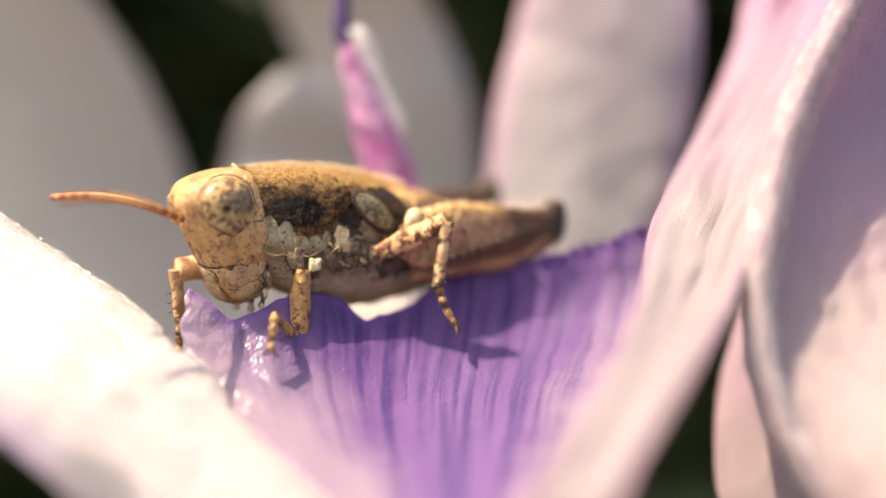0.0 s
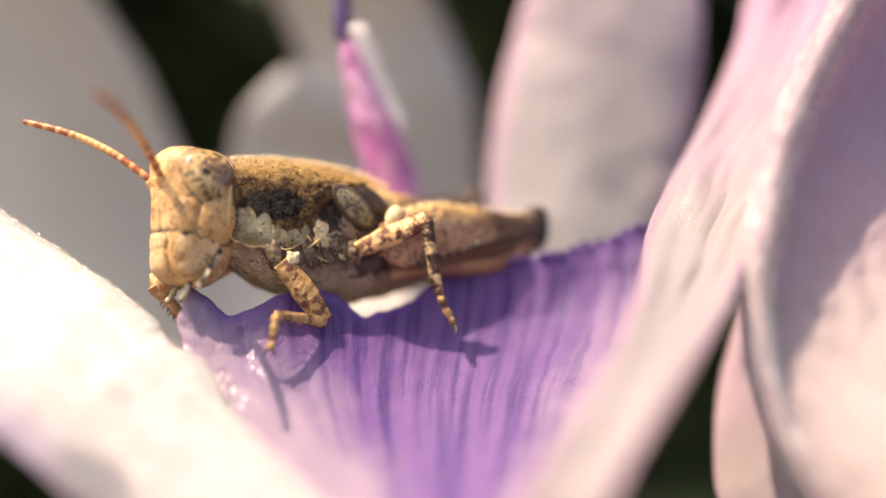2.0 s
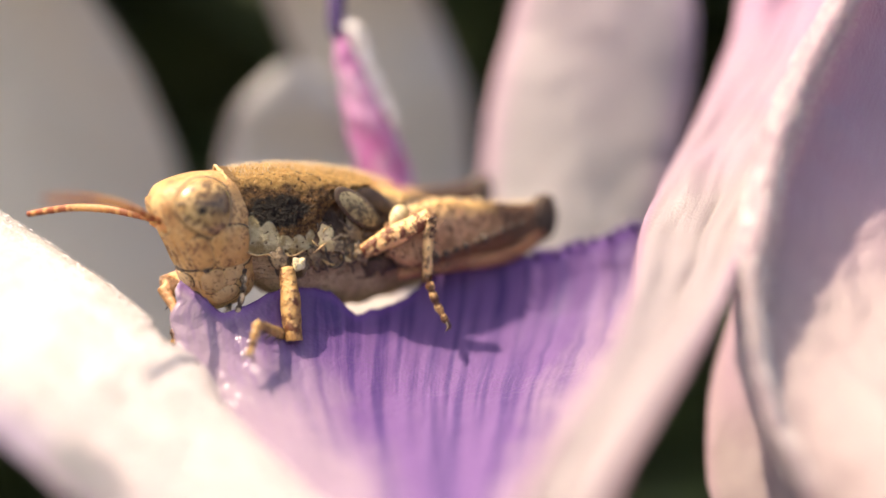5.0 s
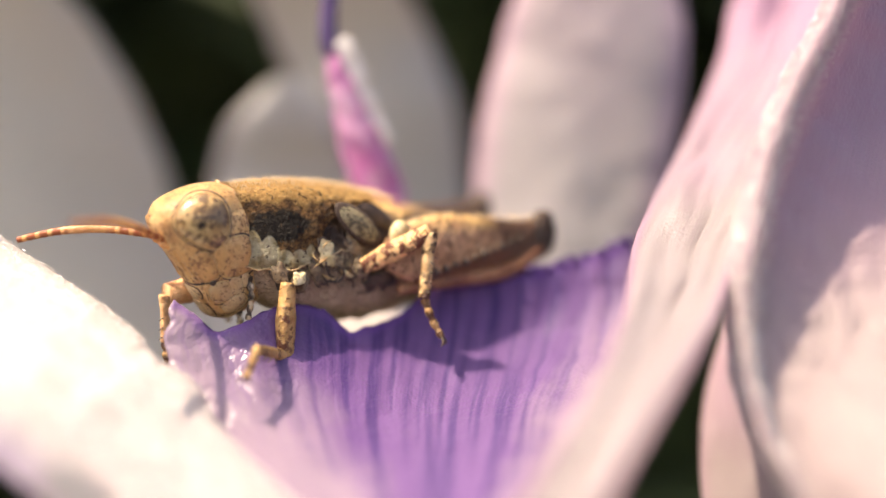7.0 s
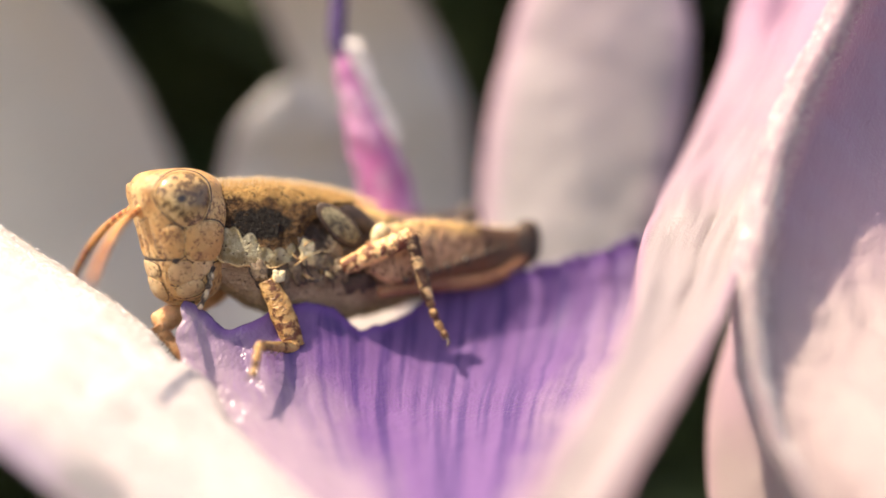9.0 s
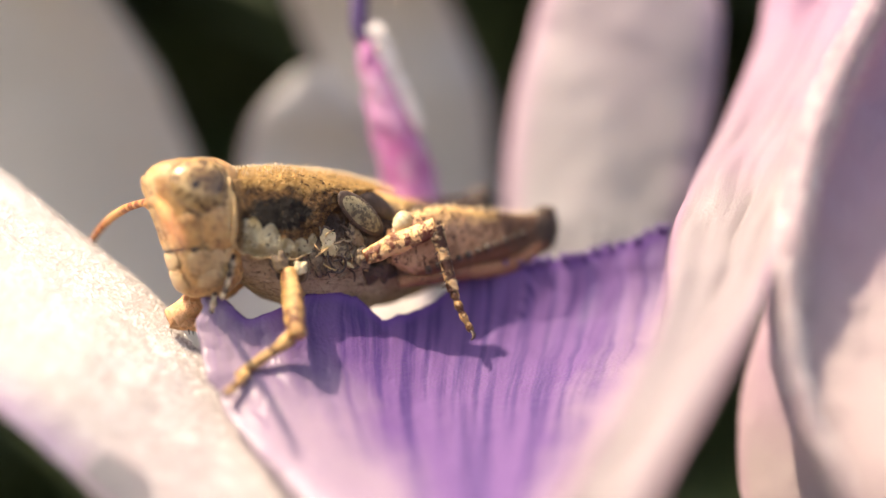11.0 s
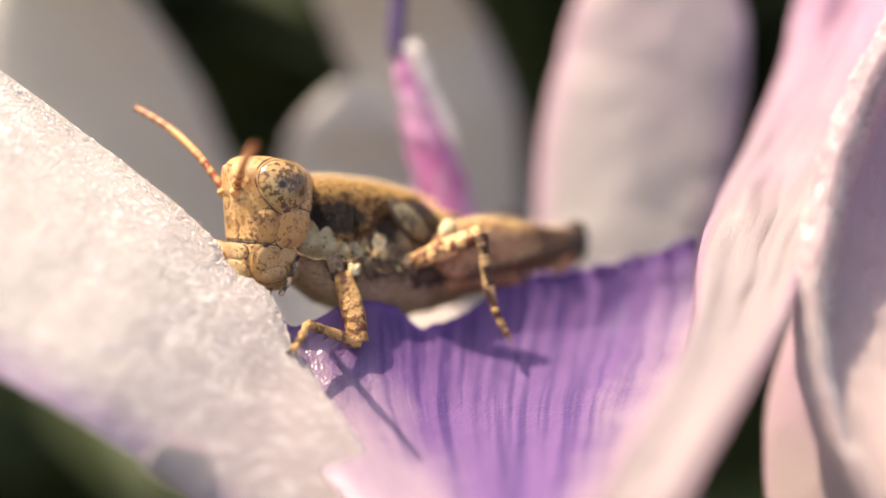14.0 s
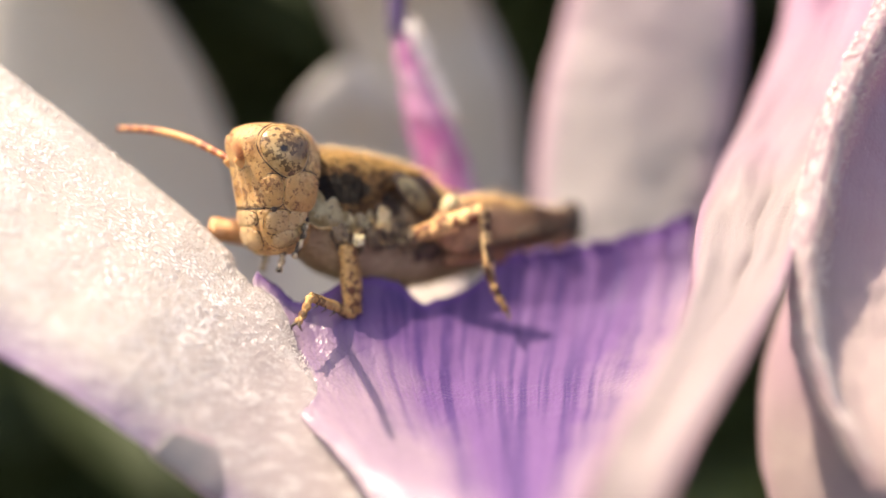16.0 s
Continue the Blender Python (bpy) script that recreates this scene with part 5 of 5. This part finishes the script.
    walk(fore_femur, [
        (0, aim((1.60, 1.55, -1.25), (1.60, 1.36, -3.44))),
        (0.5, aim((1.60, 1.55, -1.25), (0.82, 1.78, -3.29))),
        (1, aim((1.60, 1.55, -1.25), (0.52, 1.90, -3.13))),
        (1.5, aim((1.60, 1.55, -1.25), (0.23, 1.83, -2.94))),
        (2, aim((1.60, 1.55, -1.25), (0.26, 1.92, -2.96))),
        (2.5, aim((1.60, 1.55, -1.25), (0.32, 1.84, -3.01))),
        (3, aim((1.60, 1.55, -1.25), (0.42, 1.92, -3.07))),
        (3.5, aim((1.60, 1.55, -1.25), (0.54, 1.80, -3.16))),
        (6, aim((1.60, 1.55, -1.25), (1.76, 1.58, -3.44))),
        (6.5, aim((1.60, 1.55, -1.25), (1.67, 1.55, -3.45))),
        (7, aim((1.60, 1.55, -1.25), (1.68, 1.64, -3.45))),
        (7.5, aim((1.60, 1.55, -1.25), (1.28, 1.67, -3.42))),
        (8, aim((1.60, 1.55, -1.25), (1.08, 1.90, -3.36))),
        (8.5, aim((1.60, 1.55, -1.25), (0.93, 1.87, -3.32))),
        (9, aim((1.60, 1.55, -1.25), (0.74, 1.87, -3.25))),
        (11.5, aim((1.60, 1.55, -1.25), (1.94, 2.94, -2.92))),
        (12, aim((1.60, 1.55, -1.25), (1.58, 3.37, -2.49))),
        (12.5, aim((1.60, 1.55, -1.25), (1.00, 1.90, -3.34))),
        (13, aim((1.60, 1.55, -1.25), (0.84, 1.78, -3.30))),
        (13.5, aim((1.60, 1.55, -1.25), (1.26, 2.21, -3.32))),
        (14, aim((1.60, 1.55, -1.25), (1.22, 2.09, -3.35))),
        (14.5, aim((1.60, 1.55, -1.25), (1.34, 1.73, -3.43))),
        (15, aim((1.60, 1.55, -1.25), (1.27, 1.65, -3.42))),
        (15.5, aim((1.60, 1.55, -1.25), (1.14, 1.80, -3.39))),
        (16, aim((1.60, 1.55, -1.25), (1.19, 1.47, -3.41))),
    ])
    walk(fore_tibia, [
        (0, aim((1.60, 1.36, -3.44), (2.86, 2.47, -2.55))),
        (0.5, aim((0.82, 1.78, -3.29), (2.50, 2.53, -2.82))),
        (1, aim((0.52, 1.90, -3.13), (2.28, 2.58, -2.94))),
        (1.5, aim((0.23, 1.83, -2.94), (2.01, 2.48, -3.09))),
        (2, aim((0.26, 1.92, -2.96), (2.05, 2.54, -2.79))),
        (2.5, aim((0.32, 1.84, -3.01), (2.08, 2.42, -2.60))),
        (3, aim((0.42, 1.92, -3.07), (2.10, 2.53, -2.43))),
        (3.5, aim((0.54, 1.80, -3.16), (2.19, 2.47, -2.50))),
        (6, aim((1.76, 1.58, -3.44), (3.18, 2.75, -2.99))),
        (6.5, aim((1.67, 1.55, -3.45), (3.10, 2.77, -3.15))),
        (7, aim((1.68, 1.64, -3.45), (3.02, 2.92, -3.04))),
        (7.5, aim((1.28, 1.67, -3.42), (2.65, 2.95, -3.13))),
        (8, aim((1.08, 1.90, -3.36), (2.50, 3.12, -3.02))),
        (8.5, aim((0.93, 1.87, -3.32), (2.37, 3.09, -3.12))),
        (9, aim((0.74, 1.87, -3.25), (2.24, 3.04, -3.13))),
        (11.5, aim((1.94, 2.94, -2.92), (3.10, 2.06, -4.15))),
        (12, aim((1.58, 3.37, -2.49), (2.93, 2.22, -3.17))),
        (12.5, aim((1.00, 1.90, -3.34), (2.85, 1.94, -2.88))),
        (13, aim((0.84, 1.78, -3.30), (2.73, 1.93, -3.11))),
        (13.5, aim((1.26, 2.21, -3.32), (3.14, 2.40, -3.08))),
        (14, aim((1.22, 2.09, -3.35), (3.04, 2.23, -2.83))),
        (14.5, aim((1.34, 1.73, -3.43), (3.09, 2.20, -2.86))),
        (15, aim((1.27, 1.65, -3.42), (3.08, 2.08, -3.03))),
        (15.5, aim((1.14, 1.80, -3.39), (2.96, 2.14, -3.00))),
        (16, aim((1.19, 1.47, -3.41), (2.98, 1.94, -2.98))),
    ])
    walk(fore_tarsus, [
        (0, aim((2.86, 2.47, -2.55), (3.04, 2.74, -3.50))),
        (0.5, aim((2.50, 2.53, -2.82), (2.63, 2.75, -3.78))),
        (1, aim((2.28, 2.58, -2.94), (2.46, 2.78, -3.90))),
        (1.5, aim((2.01, 2.48, -3.09), (2.23, 2.65, -4.05))),
        (2, aim((2.05, 2.54, -2.79), (2.25, 2.75, -3.75))),
        (2.5, aim((2.08, 2.42, -2.60), (2.21, 2.68, -3.55))),
        (3, aim((2.10, 2.53, -2.43), (2.19, 2.85, -3.37))),
        (3.5, aim((2.19, 2.47, -2.50), (2.23, 2.81, -3.44))),
        (6, aim((3.18, 2.75, -2.99), (3.68, 3.00, -3.82))),
        (6.5, aim((3.10, 2.77, -3.15), (3.59, 3.15, -3.94))),
        (7, aim((3.02, 2.92, -3.04), (3.51, 3.39, -3.77))),
        (7.5, aim((2.65, 2.95, -3.13), (3.06, 3.42, -3.91))),
        (8, aim((2.50, 3.12, -3.02), (2.89, 3.62, -3.79))),
        (8.5, aim((2.37, 3.09, -3.12), (2.72, 3.59, -3.91))),
        (9, aim((2.24, 3.04, -3.13), (2.54, 3.55, -3.93))),
        (11.5, aim((3.10, 2.06, -4.15), (3.88, 2.45, -4.63))),
        (12, aim((2.93, 2.22, -3.17), (3.64, 2.54, -3.81))),
        (12.5, aim((2.85, 1.94, -2.88), (3.52, 2.07, -3.62))),
        (13, aim((2.73, 1.93, -3.11), (3.33, 2.19, -3.86))),
        (13.5, aim((3.14, 2.40, -3.08), (3.64, 2.66, -3.91))),
        (14, aim((3.04, 2.23, -2.83), (3.61, 2.51, -3.61))),
        (14.5, aim((3.09, 2.20, -2.86), (3.70, 2.36, -3.64))),
        (15, aim((3.08, 2.08, -3.03), (3.64, 2.24, -3.85))),
        (15.5, aim((2.96, 2.14, -3.00), (3.47, 2.34, -3.84))),
        (16, aim((2.98, 1.94, -2.98), (3.48, 2.16, -3.81))),
    ])
    walk(mid_femur, [
        (0, aim((-0.75, 1.90, -0.75), (-2.40, 3.19, 0.32))),
        (0.5, aim((-0.75, 1.90, -0.75), (-2.36, 3.26, 0.29))),
        (1, aim((-0.75, 1.90, -0.75), (-2.39, 3.23, 0.28))),
        (1.5, aim((-0.75, 1.90, -0.75), (-2.52, 3.09, 0.23))),
        (2, aim((-0.75, 1.90, -0.75), (-2.50, 3.08, 0.28))),
        (2.5, aim((-0.75, 1.90, -0.75), (-2.57, 2.99, 0.26))),
        (3, aim((-0.75, 1.90, -0.75), (-2.61, 2.89, 0.30))),
        (3.5, aim((-0.75, 1.90, -0.75), (-2.57, 2.94, 0.30))),
        (6, aim((-0.75, 1.90, -0.75), (-2.43, 3.11, 0.37))),
        (6.5, aim((-0.75, 1.90, -0.75), (-2.40, 3.19, 0.32))),
        (7, aim((-0.75, 1.90, -0.75), (-2.43, 3.13, 0.33))),
        (7.5, aim((-0.75, 1.90, -0.75), (-2.50, 3.08, 0.28))),
        (8, aim((-0.75, 1.90, -0.75), (-2.48, 3.09, 0.31))),
        (8.5, aim((-0.75, 1.90, -0.75), (-2.50, 3.06, 0.30))),
        (9, aim((-0.75, 1.90, -0.75), (-2.54, 3.00, 0.30))),
        (11.5, aim((-0.75, 1.90, -0.75), (-2.56, 3.02, 0.24))),
        (12, aim((-0.75, 1.90, -0.75), (-2.47, 3.13, 0.28))),
        (12.5, aim((-0.75, 1.90, -0.75), (-2.32, 3.35, 0.22))),
        (13, aim((-0.75, 1.90, -0.75), (-2.44, 3.28, 0.11))),
        (13.5, aim((-0.75, 1.90, -0.75), (-2.27, 3.45, 0.15))),
        (14, aim((-0.75, 1.90, -0.75), (-2.30, 3.39, 0.19))),
        (14.5, aim((-0.75, 1.90, -0.75), (-2.13, 3.57, 0.16))),
        (15, aim((-0.75, 1.90, -0.75), (-2.09, 3.65, 0.07))),
        (15.5, aim((-0.75, 1.90, -0.75), (-2.16, 3.58, 0.10))),
        (16, aim((-0.75, 1.90, -0.75), (-2.24, 3.51, 0.10))),
    ])
    walk(mid_tibia, [
        (0, aim((-2.40, 3.19, 0.32), (-2.25, 3.11, -1.73))),
        (0.5, aim((-2.36, 3.26, 0.29), (-2.52, 3.18, -1.75))),
        (1, aim((-2.39, 3.23, 0.28), (-2.64, 3.20, -1.76))),
        (1.5, aim((-2.52, 3.09, 0.23), (-2.87, 3.08, -1.79))),
        (2, aim((-2.50, 3.08, 0.28), (-2.91, 3.21, -1.73))),
        (2.5, aim((-2.57, 2.99, 0.26), (-2.94, 3.09, -1.75))),
        (3, aim((-2.61, 2.89, 0.30), (-3.00, 3.08, -1.71))),
        (3.5, aim((-2.57, 2.94, 0.30), (-2.94, 3.13, -1.71))),
        (6, aim((-2.43, 3.11, 0.37), (-2.27, 3.01, -1.67))),
        (6.5, aim((-2.40, 3.19, 0.32), (-2.28, 3.03, -1.72))),
        (7, aim((-2.43, 3.13, 0.33), (-2.32, 3.00, -1.71))),
        (7.5, aim((-2.50, 3.08, 0.28), (-2.68, 3.01, -1.76))),
        (8, aim((-2.48, 3.09, 0.31), (-2.88, 3.18, -1.70))),
        (8.5, aim((-2.50, 3.06, 0.30), (-2.91, 3.08, -1.71))),
        (9, aim((-2.54, 3.00, 0.30), (-3.14, 3.14, -1.66))),
        (11.5, aim((-2.56, 3.02, 0.24), (-3.10, 3.25, -1.72))),
        (12, aim((-2.47, 3.13, 0.28), (-2.97, 3.33, -1.70))),
        (12.5, aim((-2.32, 3.35, 0.22), (-2.83, 3.43, -1.77))),
        (13, aim((-2.44, 3.28, 0.11), (-2.94, 3.28, -1.87))),
        (13.5, aim((-2.27, 3.45, 0.15), (-2.74, 3.45, -1.84))),
        (14, aim((-2.30, 3.39, 0.19), (-2.74, 3.43, -1.82))),
        (14.5, aim((-2.13, 3.57, 0.16), (-2.50, 3.56, -1.86))),
        (15, aim((-2.09, 3.65, 0.07), (-2.53, 3.61, -1.94))),
        (15.5, aim((-2.16, 3.58, 0.10), (-2.65, 3.57, -1.89))),
        (16, aim((-2.24, 3.51, 0.10), (-2.65, 3.47, -1.91))),
    ])
    walk(mid_tarsus, [
        (0, aim((-2.25, 3.11, -1.73), (-2.69, 3.55, -2.92))),
        (0.5, aim((-2.52, 3.18, -1.75), (-3.04, 3.55, -2.94))),
        (1, aim((-2.64, 3.20, -1.76), (-3.17, 3.59, -2.94))),
        (1.5, aim((-2.87, 3.08, -1.79), (-3.41, 3.45, -2.97))),
        (2, aim((-2.91, 3.21, -1.73), (-3.41, 3.62, -2.92))),
        (2.5, aim((-2.94, 3.09, -1.75), (-3.45, 3.50, -2.94))),
        (3, aim((-3.00, 3.08, -1.71), (-3.48, 3.50, -2.89))),
        (3.5, aim((-2.94, 3.13, -1.71), (-3.40, 3.55, -2.91))),
        (6, aim((-2.27, 3.01, -1.67), (-2.70, 3.42, -2.89))),
        (6.5, aim((-2.28, 3.03, -1.72), (-2.73, 3.43, -2.93))),
        (7, aim((-2.32, 3.00, -1.71), (-2.76, 3.40, -2.93))),
        (7.5, aim((-2.68, 3.01, -1.76), (-3.18, 3.34, -2.97))),
        (8, aim((-2.88, 3.18, -1.70), (-3.36, 3.53, -2.91))),
        (8.5, aim((-2.91, 3.08, -1.71), (-3.40, 3.41, -2.92))),
        (9, aim((-3.14, 3.14, -1.66), (-3.65, 3.48, -2.86))),
        (11.5, aim((-3.10, 3.25, -1.72), (-3.53, 3.66, -2.93))),
        (12, aim((-2.97, 3.33, -1.70), (-3.39, 3.73, -2.92))),
        (12.5, aim((-2.83, 3.43, -1.77), (-3.29, 3.79, -2.98))),
        (13, aim((-2.94, 3.28, -1.87), (-3.43, 3.60, -3.09))),
        (13.5, aim((-2.74, 3.45, -1.84), (-3.23, 3.80, -3.05))),
        (14, aim((-2.74, 3.43, -1.82), (-3.21, 3.79, -3.03))),
        (14.5, aim((-2.50, 3.56, -1.86), (-2.97, 3.93, -3.07))),
        (15, aim((-2.53, 3.61, -1.94), (-3.01, 3.98, -3.14))),
        (15.5, aim((-2.65, 3.57, -1.89), (-3.16, 3.95, -3.08))),
        (16, aim((-2.65, 3.47, -1.91), (-3.15, 3.86, -3.10))),
    ])
    walk(far_femur, [
        (0, aim((1.60, -1.20, -1.25), (4.81, -0.73, -1.44))),
        (0.5, aim((1.60, -1.20, -1.25), (4.78, -0.73, -1.75))),
        (1, aim((1.60, -1.20, -1.25), (4.72, -0.77, -2.05))),
        (1.5, aim((1.60, -1.20, -1.25), (4.64, -0.92, -2.36))),
        (2, aim((1.60, -1.20, -1.25), (4.69, -0.85, -2.18))),
        (2.5, aim((1.60, -1.20, -1.25), (4.73, -0.90, -2.05))),
        (3, aim((1.60, -1.20, -1.25), (4.74, -0.71, -1.91))),
        (3.5, aim((1.60, -1.20, -1.25), (4.73, -0.75, -1.99))),
        (6, aim((1.60, -1.20, -1.25), (4.75, -0.65, -1.85))),
        (6.5, aim((1.60, -1.20, -1.25), (4.74, -0.65, -1.90))),
        (7, aim((1.60, -1.20, -1.25), (4.75, -0.51, -1.67))),
        (7.5, aim((1.60, -1.20, -1.25), (4.70, -0.47, -1.90))),
        (8, aim((1.60, -1.20, -1.25), (4.63, -0.37, -2.07))),
        (8.5, aim((1.60, -1.20, -1.25), (4.54, -0.37, -2.37))),
        (9, aim((1.60, -1.20, -1.25), (4.39, -0.45, -2.73))),
        (11.5, aim((1.60, -1.20, -1.25), (4.41, -0.61, -2.78))),
        (12, aim((1.60, -1.20, -1.25), (4.44, -0.36, -2.59))),
        (12.5, aim((1.60, -1.20, -1.25), (4.17, -0.26, -3.00))),
        (13, aim((1.60, -1.20, -1.25), (4.49, -0.56, -2.58))),
        (13.5, aim((1.60, -1.20, -1.25), (4.83, -0.91, -1.45))),
        (14, aim((1.60, -1.20, -1.25), (4.80, -1.19, -0.66))),
        (14.5, aim((1.60, -1.20, -1.25), (4.75, -1.41, -0.47))),
        (15, aim((1.60, -1.20, -1.25), (4.79, -1.57, -0.75))),
        (15.5, aim((1.60, -1.20, -1.25), (4.81, -1.54, -0.91))),
        (16, aim((1.60, -1.20, -1.25), (4.80, -1.70, -0.94))),
    ])
    walk(far_tibia, [
        (0, aim((4.81, -0.73, -1.44), (4.67, -0.76, -2.88))),
        (0.5, aim((4.78, -0.73, -1.75), (4.36, -0.75, -3.14))),
        (1, aim((4.72, -0.77, -2.05), (4.07, -0.70, -3.35))),
        (1.5, aim((4.64, -0.92, -2.36), (3.77, -0.79, -3.51))),
        (2, aim((4.69, -0.85, -2.18), (3.72, -0.66, -3.24))),
        (2.5, aim((4.73, -0.90, -2.05), (3.71, -0.67, -3.05))),
        (3, aim((4.74, -0.71, -1.91), (3.76, -0.43, -2.94))),
        (3.5, aim((4.73, -0.75, -1.99), (3.73, -0.43, -2.98))),
        (6, aim((4.75, -0.65, -1.85), (4.88, -0.63, -3.30))),
        (6.5, aim((4.74, -0.65, -1.90), (4.74, -0.72, -3.35))),
        (7, aim((4.75, -0.51, -1.67), (4.72, -0.64, -3.11))),
        (7.5, aim((4.70, -0.47, -1.90), (4.31, -0.50, -3.30))),
        (8, aim((4.63, -0.37, -2.07), (4.05, -0.25, -3.39))),
        (8.5, aim((4.54, -0.37, -2.37), (3.79, -0.19, -3.60))),
        (9, aim((4.39, -0.45, -2.73), (3.51, -0.17, -3.85))),
        (11.5, aim((4.41, -0.61, -2.78), (3.00, -0.38, -3.05))),
        (12, aim((4.44, -0.36, -2.59), (3.06, -0.37, -3.05))),
        (12.5, aim((4.17, -0.26, -3.00), (2.78, -0.66, -3.09))),
        (13, aim((4.49, -0.56, -2.58), (3.07, -0.85, -2.62))),
        (13.5, aim((4.83, -0.91, -1.45), (3.61, -1.02, -2.22))),
        (14, aim((4.80, -1.19, -0.66), (4.11, -1.18, -1.93))),
        (14.5, aim((4.75, -1.41, -0.47), (4.49, -1.38, -1.90))),
        (15, aim((4.79, -1.57, -0.75), (4.46, -1.55, -2.16))),
        (15.5, aim((4.81, -1.54, -0.91), (4.43, -1.51, -2.31))),
        (16, aim((4.80, -1.70, -0.94), (4.27, -1.64, -2.29))),
    ])
    walk(far_tarsus, [
        (0, aim((4.67, -0.76, -2.88), (4.76, -0.50, -4.05))),
        (0.5, aim((4.36, -0.75, -3.14), (4.36, -0.54, -4.32))),
        (1, aim((4.07, -0.70, -3.35), (4.06, -0.46, -4.52))),
        (1.5, aim((3.77, -0.79, -3.51), (3.73, -0.55, -4.69))),
        (2, aim((3.72, -0.66, -3.24), (3.72, -0.38, -4.41))),
        (2.5, aim((3.71, -0.67, -3.05), (3.68, -0.39, -4.22))),
        (3, aim((3.76, -0.43, -2.94), (3.75, -0.10, -4.10))),
        (3.5, aim((3.73, -0.43, -2.98), (3.73, -0.10, -4.14))),
        (6, aim((4.88, -0.63, -3.30), (4.87, -0.25, -4.43))),
        (6.5, aim((4.74, -0.72, -3.35), (4.69, -0.36, -4.49))),
        (7, aim((4.72, -0.64, -3.11), (4.65, -0.28, -4.26))),
        (7.5, aim((4.31, -0.50, -3.30), (4.04, -0.11, -4.40))),
        (8, aim((4.05, -0.25, -3.39), (3.65, 0.22, -4.42))),
        (8.5, aim((3.79, -0.19, -3.60), (3.26, 0.31, -4.55))),
        (9, aim((3.51, -0.17, -3.85), (2.86, 0.38, -4.70))),
        (11.5, aim((3.00, -0.38, -3.05), (2.75, 0.05, -4.14))),
        (12, aim((3.06, -0.37, -3.05), (2.82, 0.05, -4.14))),
        (12.5, aim((2.78, -0.66, -3.09), (2.51, -0.28, -4.20))),
        (13, aim((3.07, -0.85, -2.62), (2.77, -0.50, -3.72))),
        (13.5, aim((3.61, -1.02, -2.22), (3.30, -0.65, -3.32))),
        (14, aim((4.11, -1.18, -1.93), (3.81, -0.80, -3.03))),
        (14.5, aim((4.49, -1.38, -1.90), (4.20, -1.00, -3.00))),
        (15, aim((4.46, -1.55, -2.16), (4.15, -1.18, -3.26))),
        (15.5, aim((4.43, -1.51, -2.31), (4.11, -1.13, -3.40))),
        (16, aim((4.27, -1.64, -2.29), (3.96, -1.25, -3.38))),
    ])
    walk(side_petal, [
        (0, mm(-2.16, -7.80, -6.84, 0.0, 0.0, 0.0)),
        (9, mm(-2.16, -7.80, -6.84, 0.0, 0.0, 0.0)),
        (11.5, mm(-3.21, -4.69, -7.97, 10.1, 4.9, -0.3)),
        (12.5, mm(-2.65, -4.78, -6.93, 23.8, 0.9, -1.8)),
        (13.5, mm(-2.63, -4.82, -6.66, 31.2, 2.7, -1.1)),
        (14.5, mm(-2.83, -4.78, -7.09, 28.1, 3.2, -0.6)),
        (16, mm(-2.85, -4.76, -7.59, 24.1, 3.9, -1.5)),
    ])


motions()
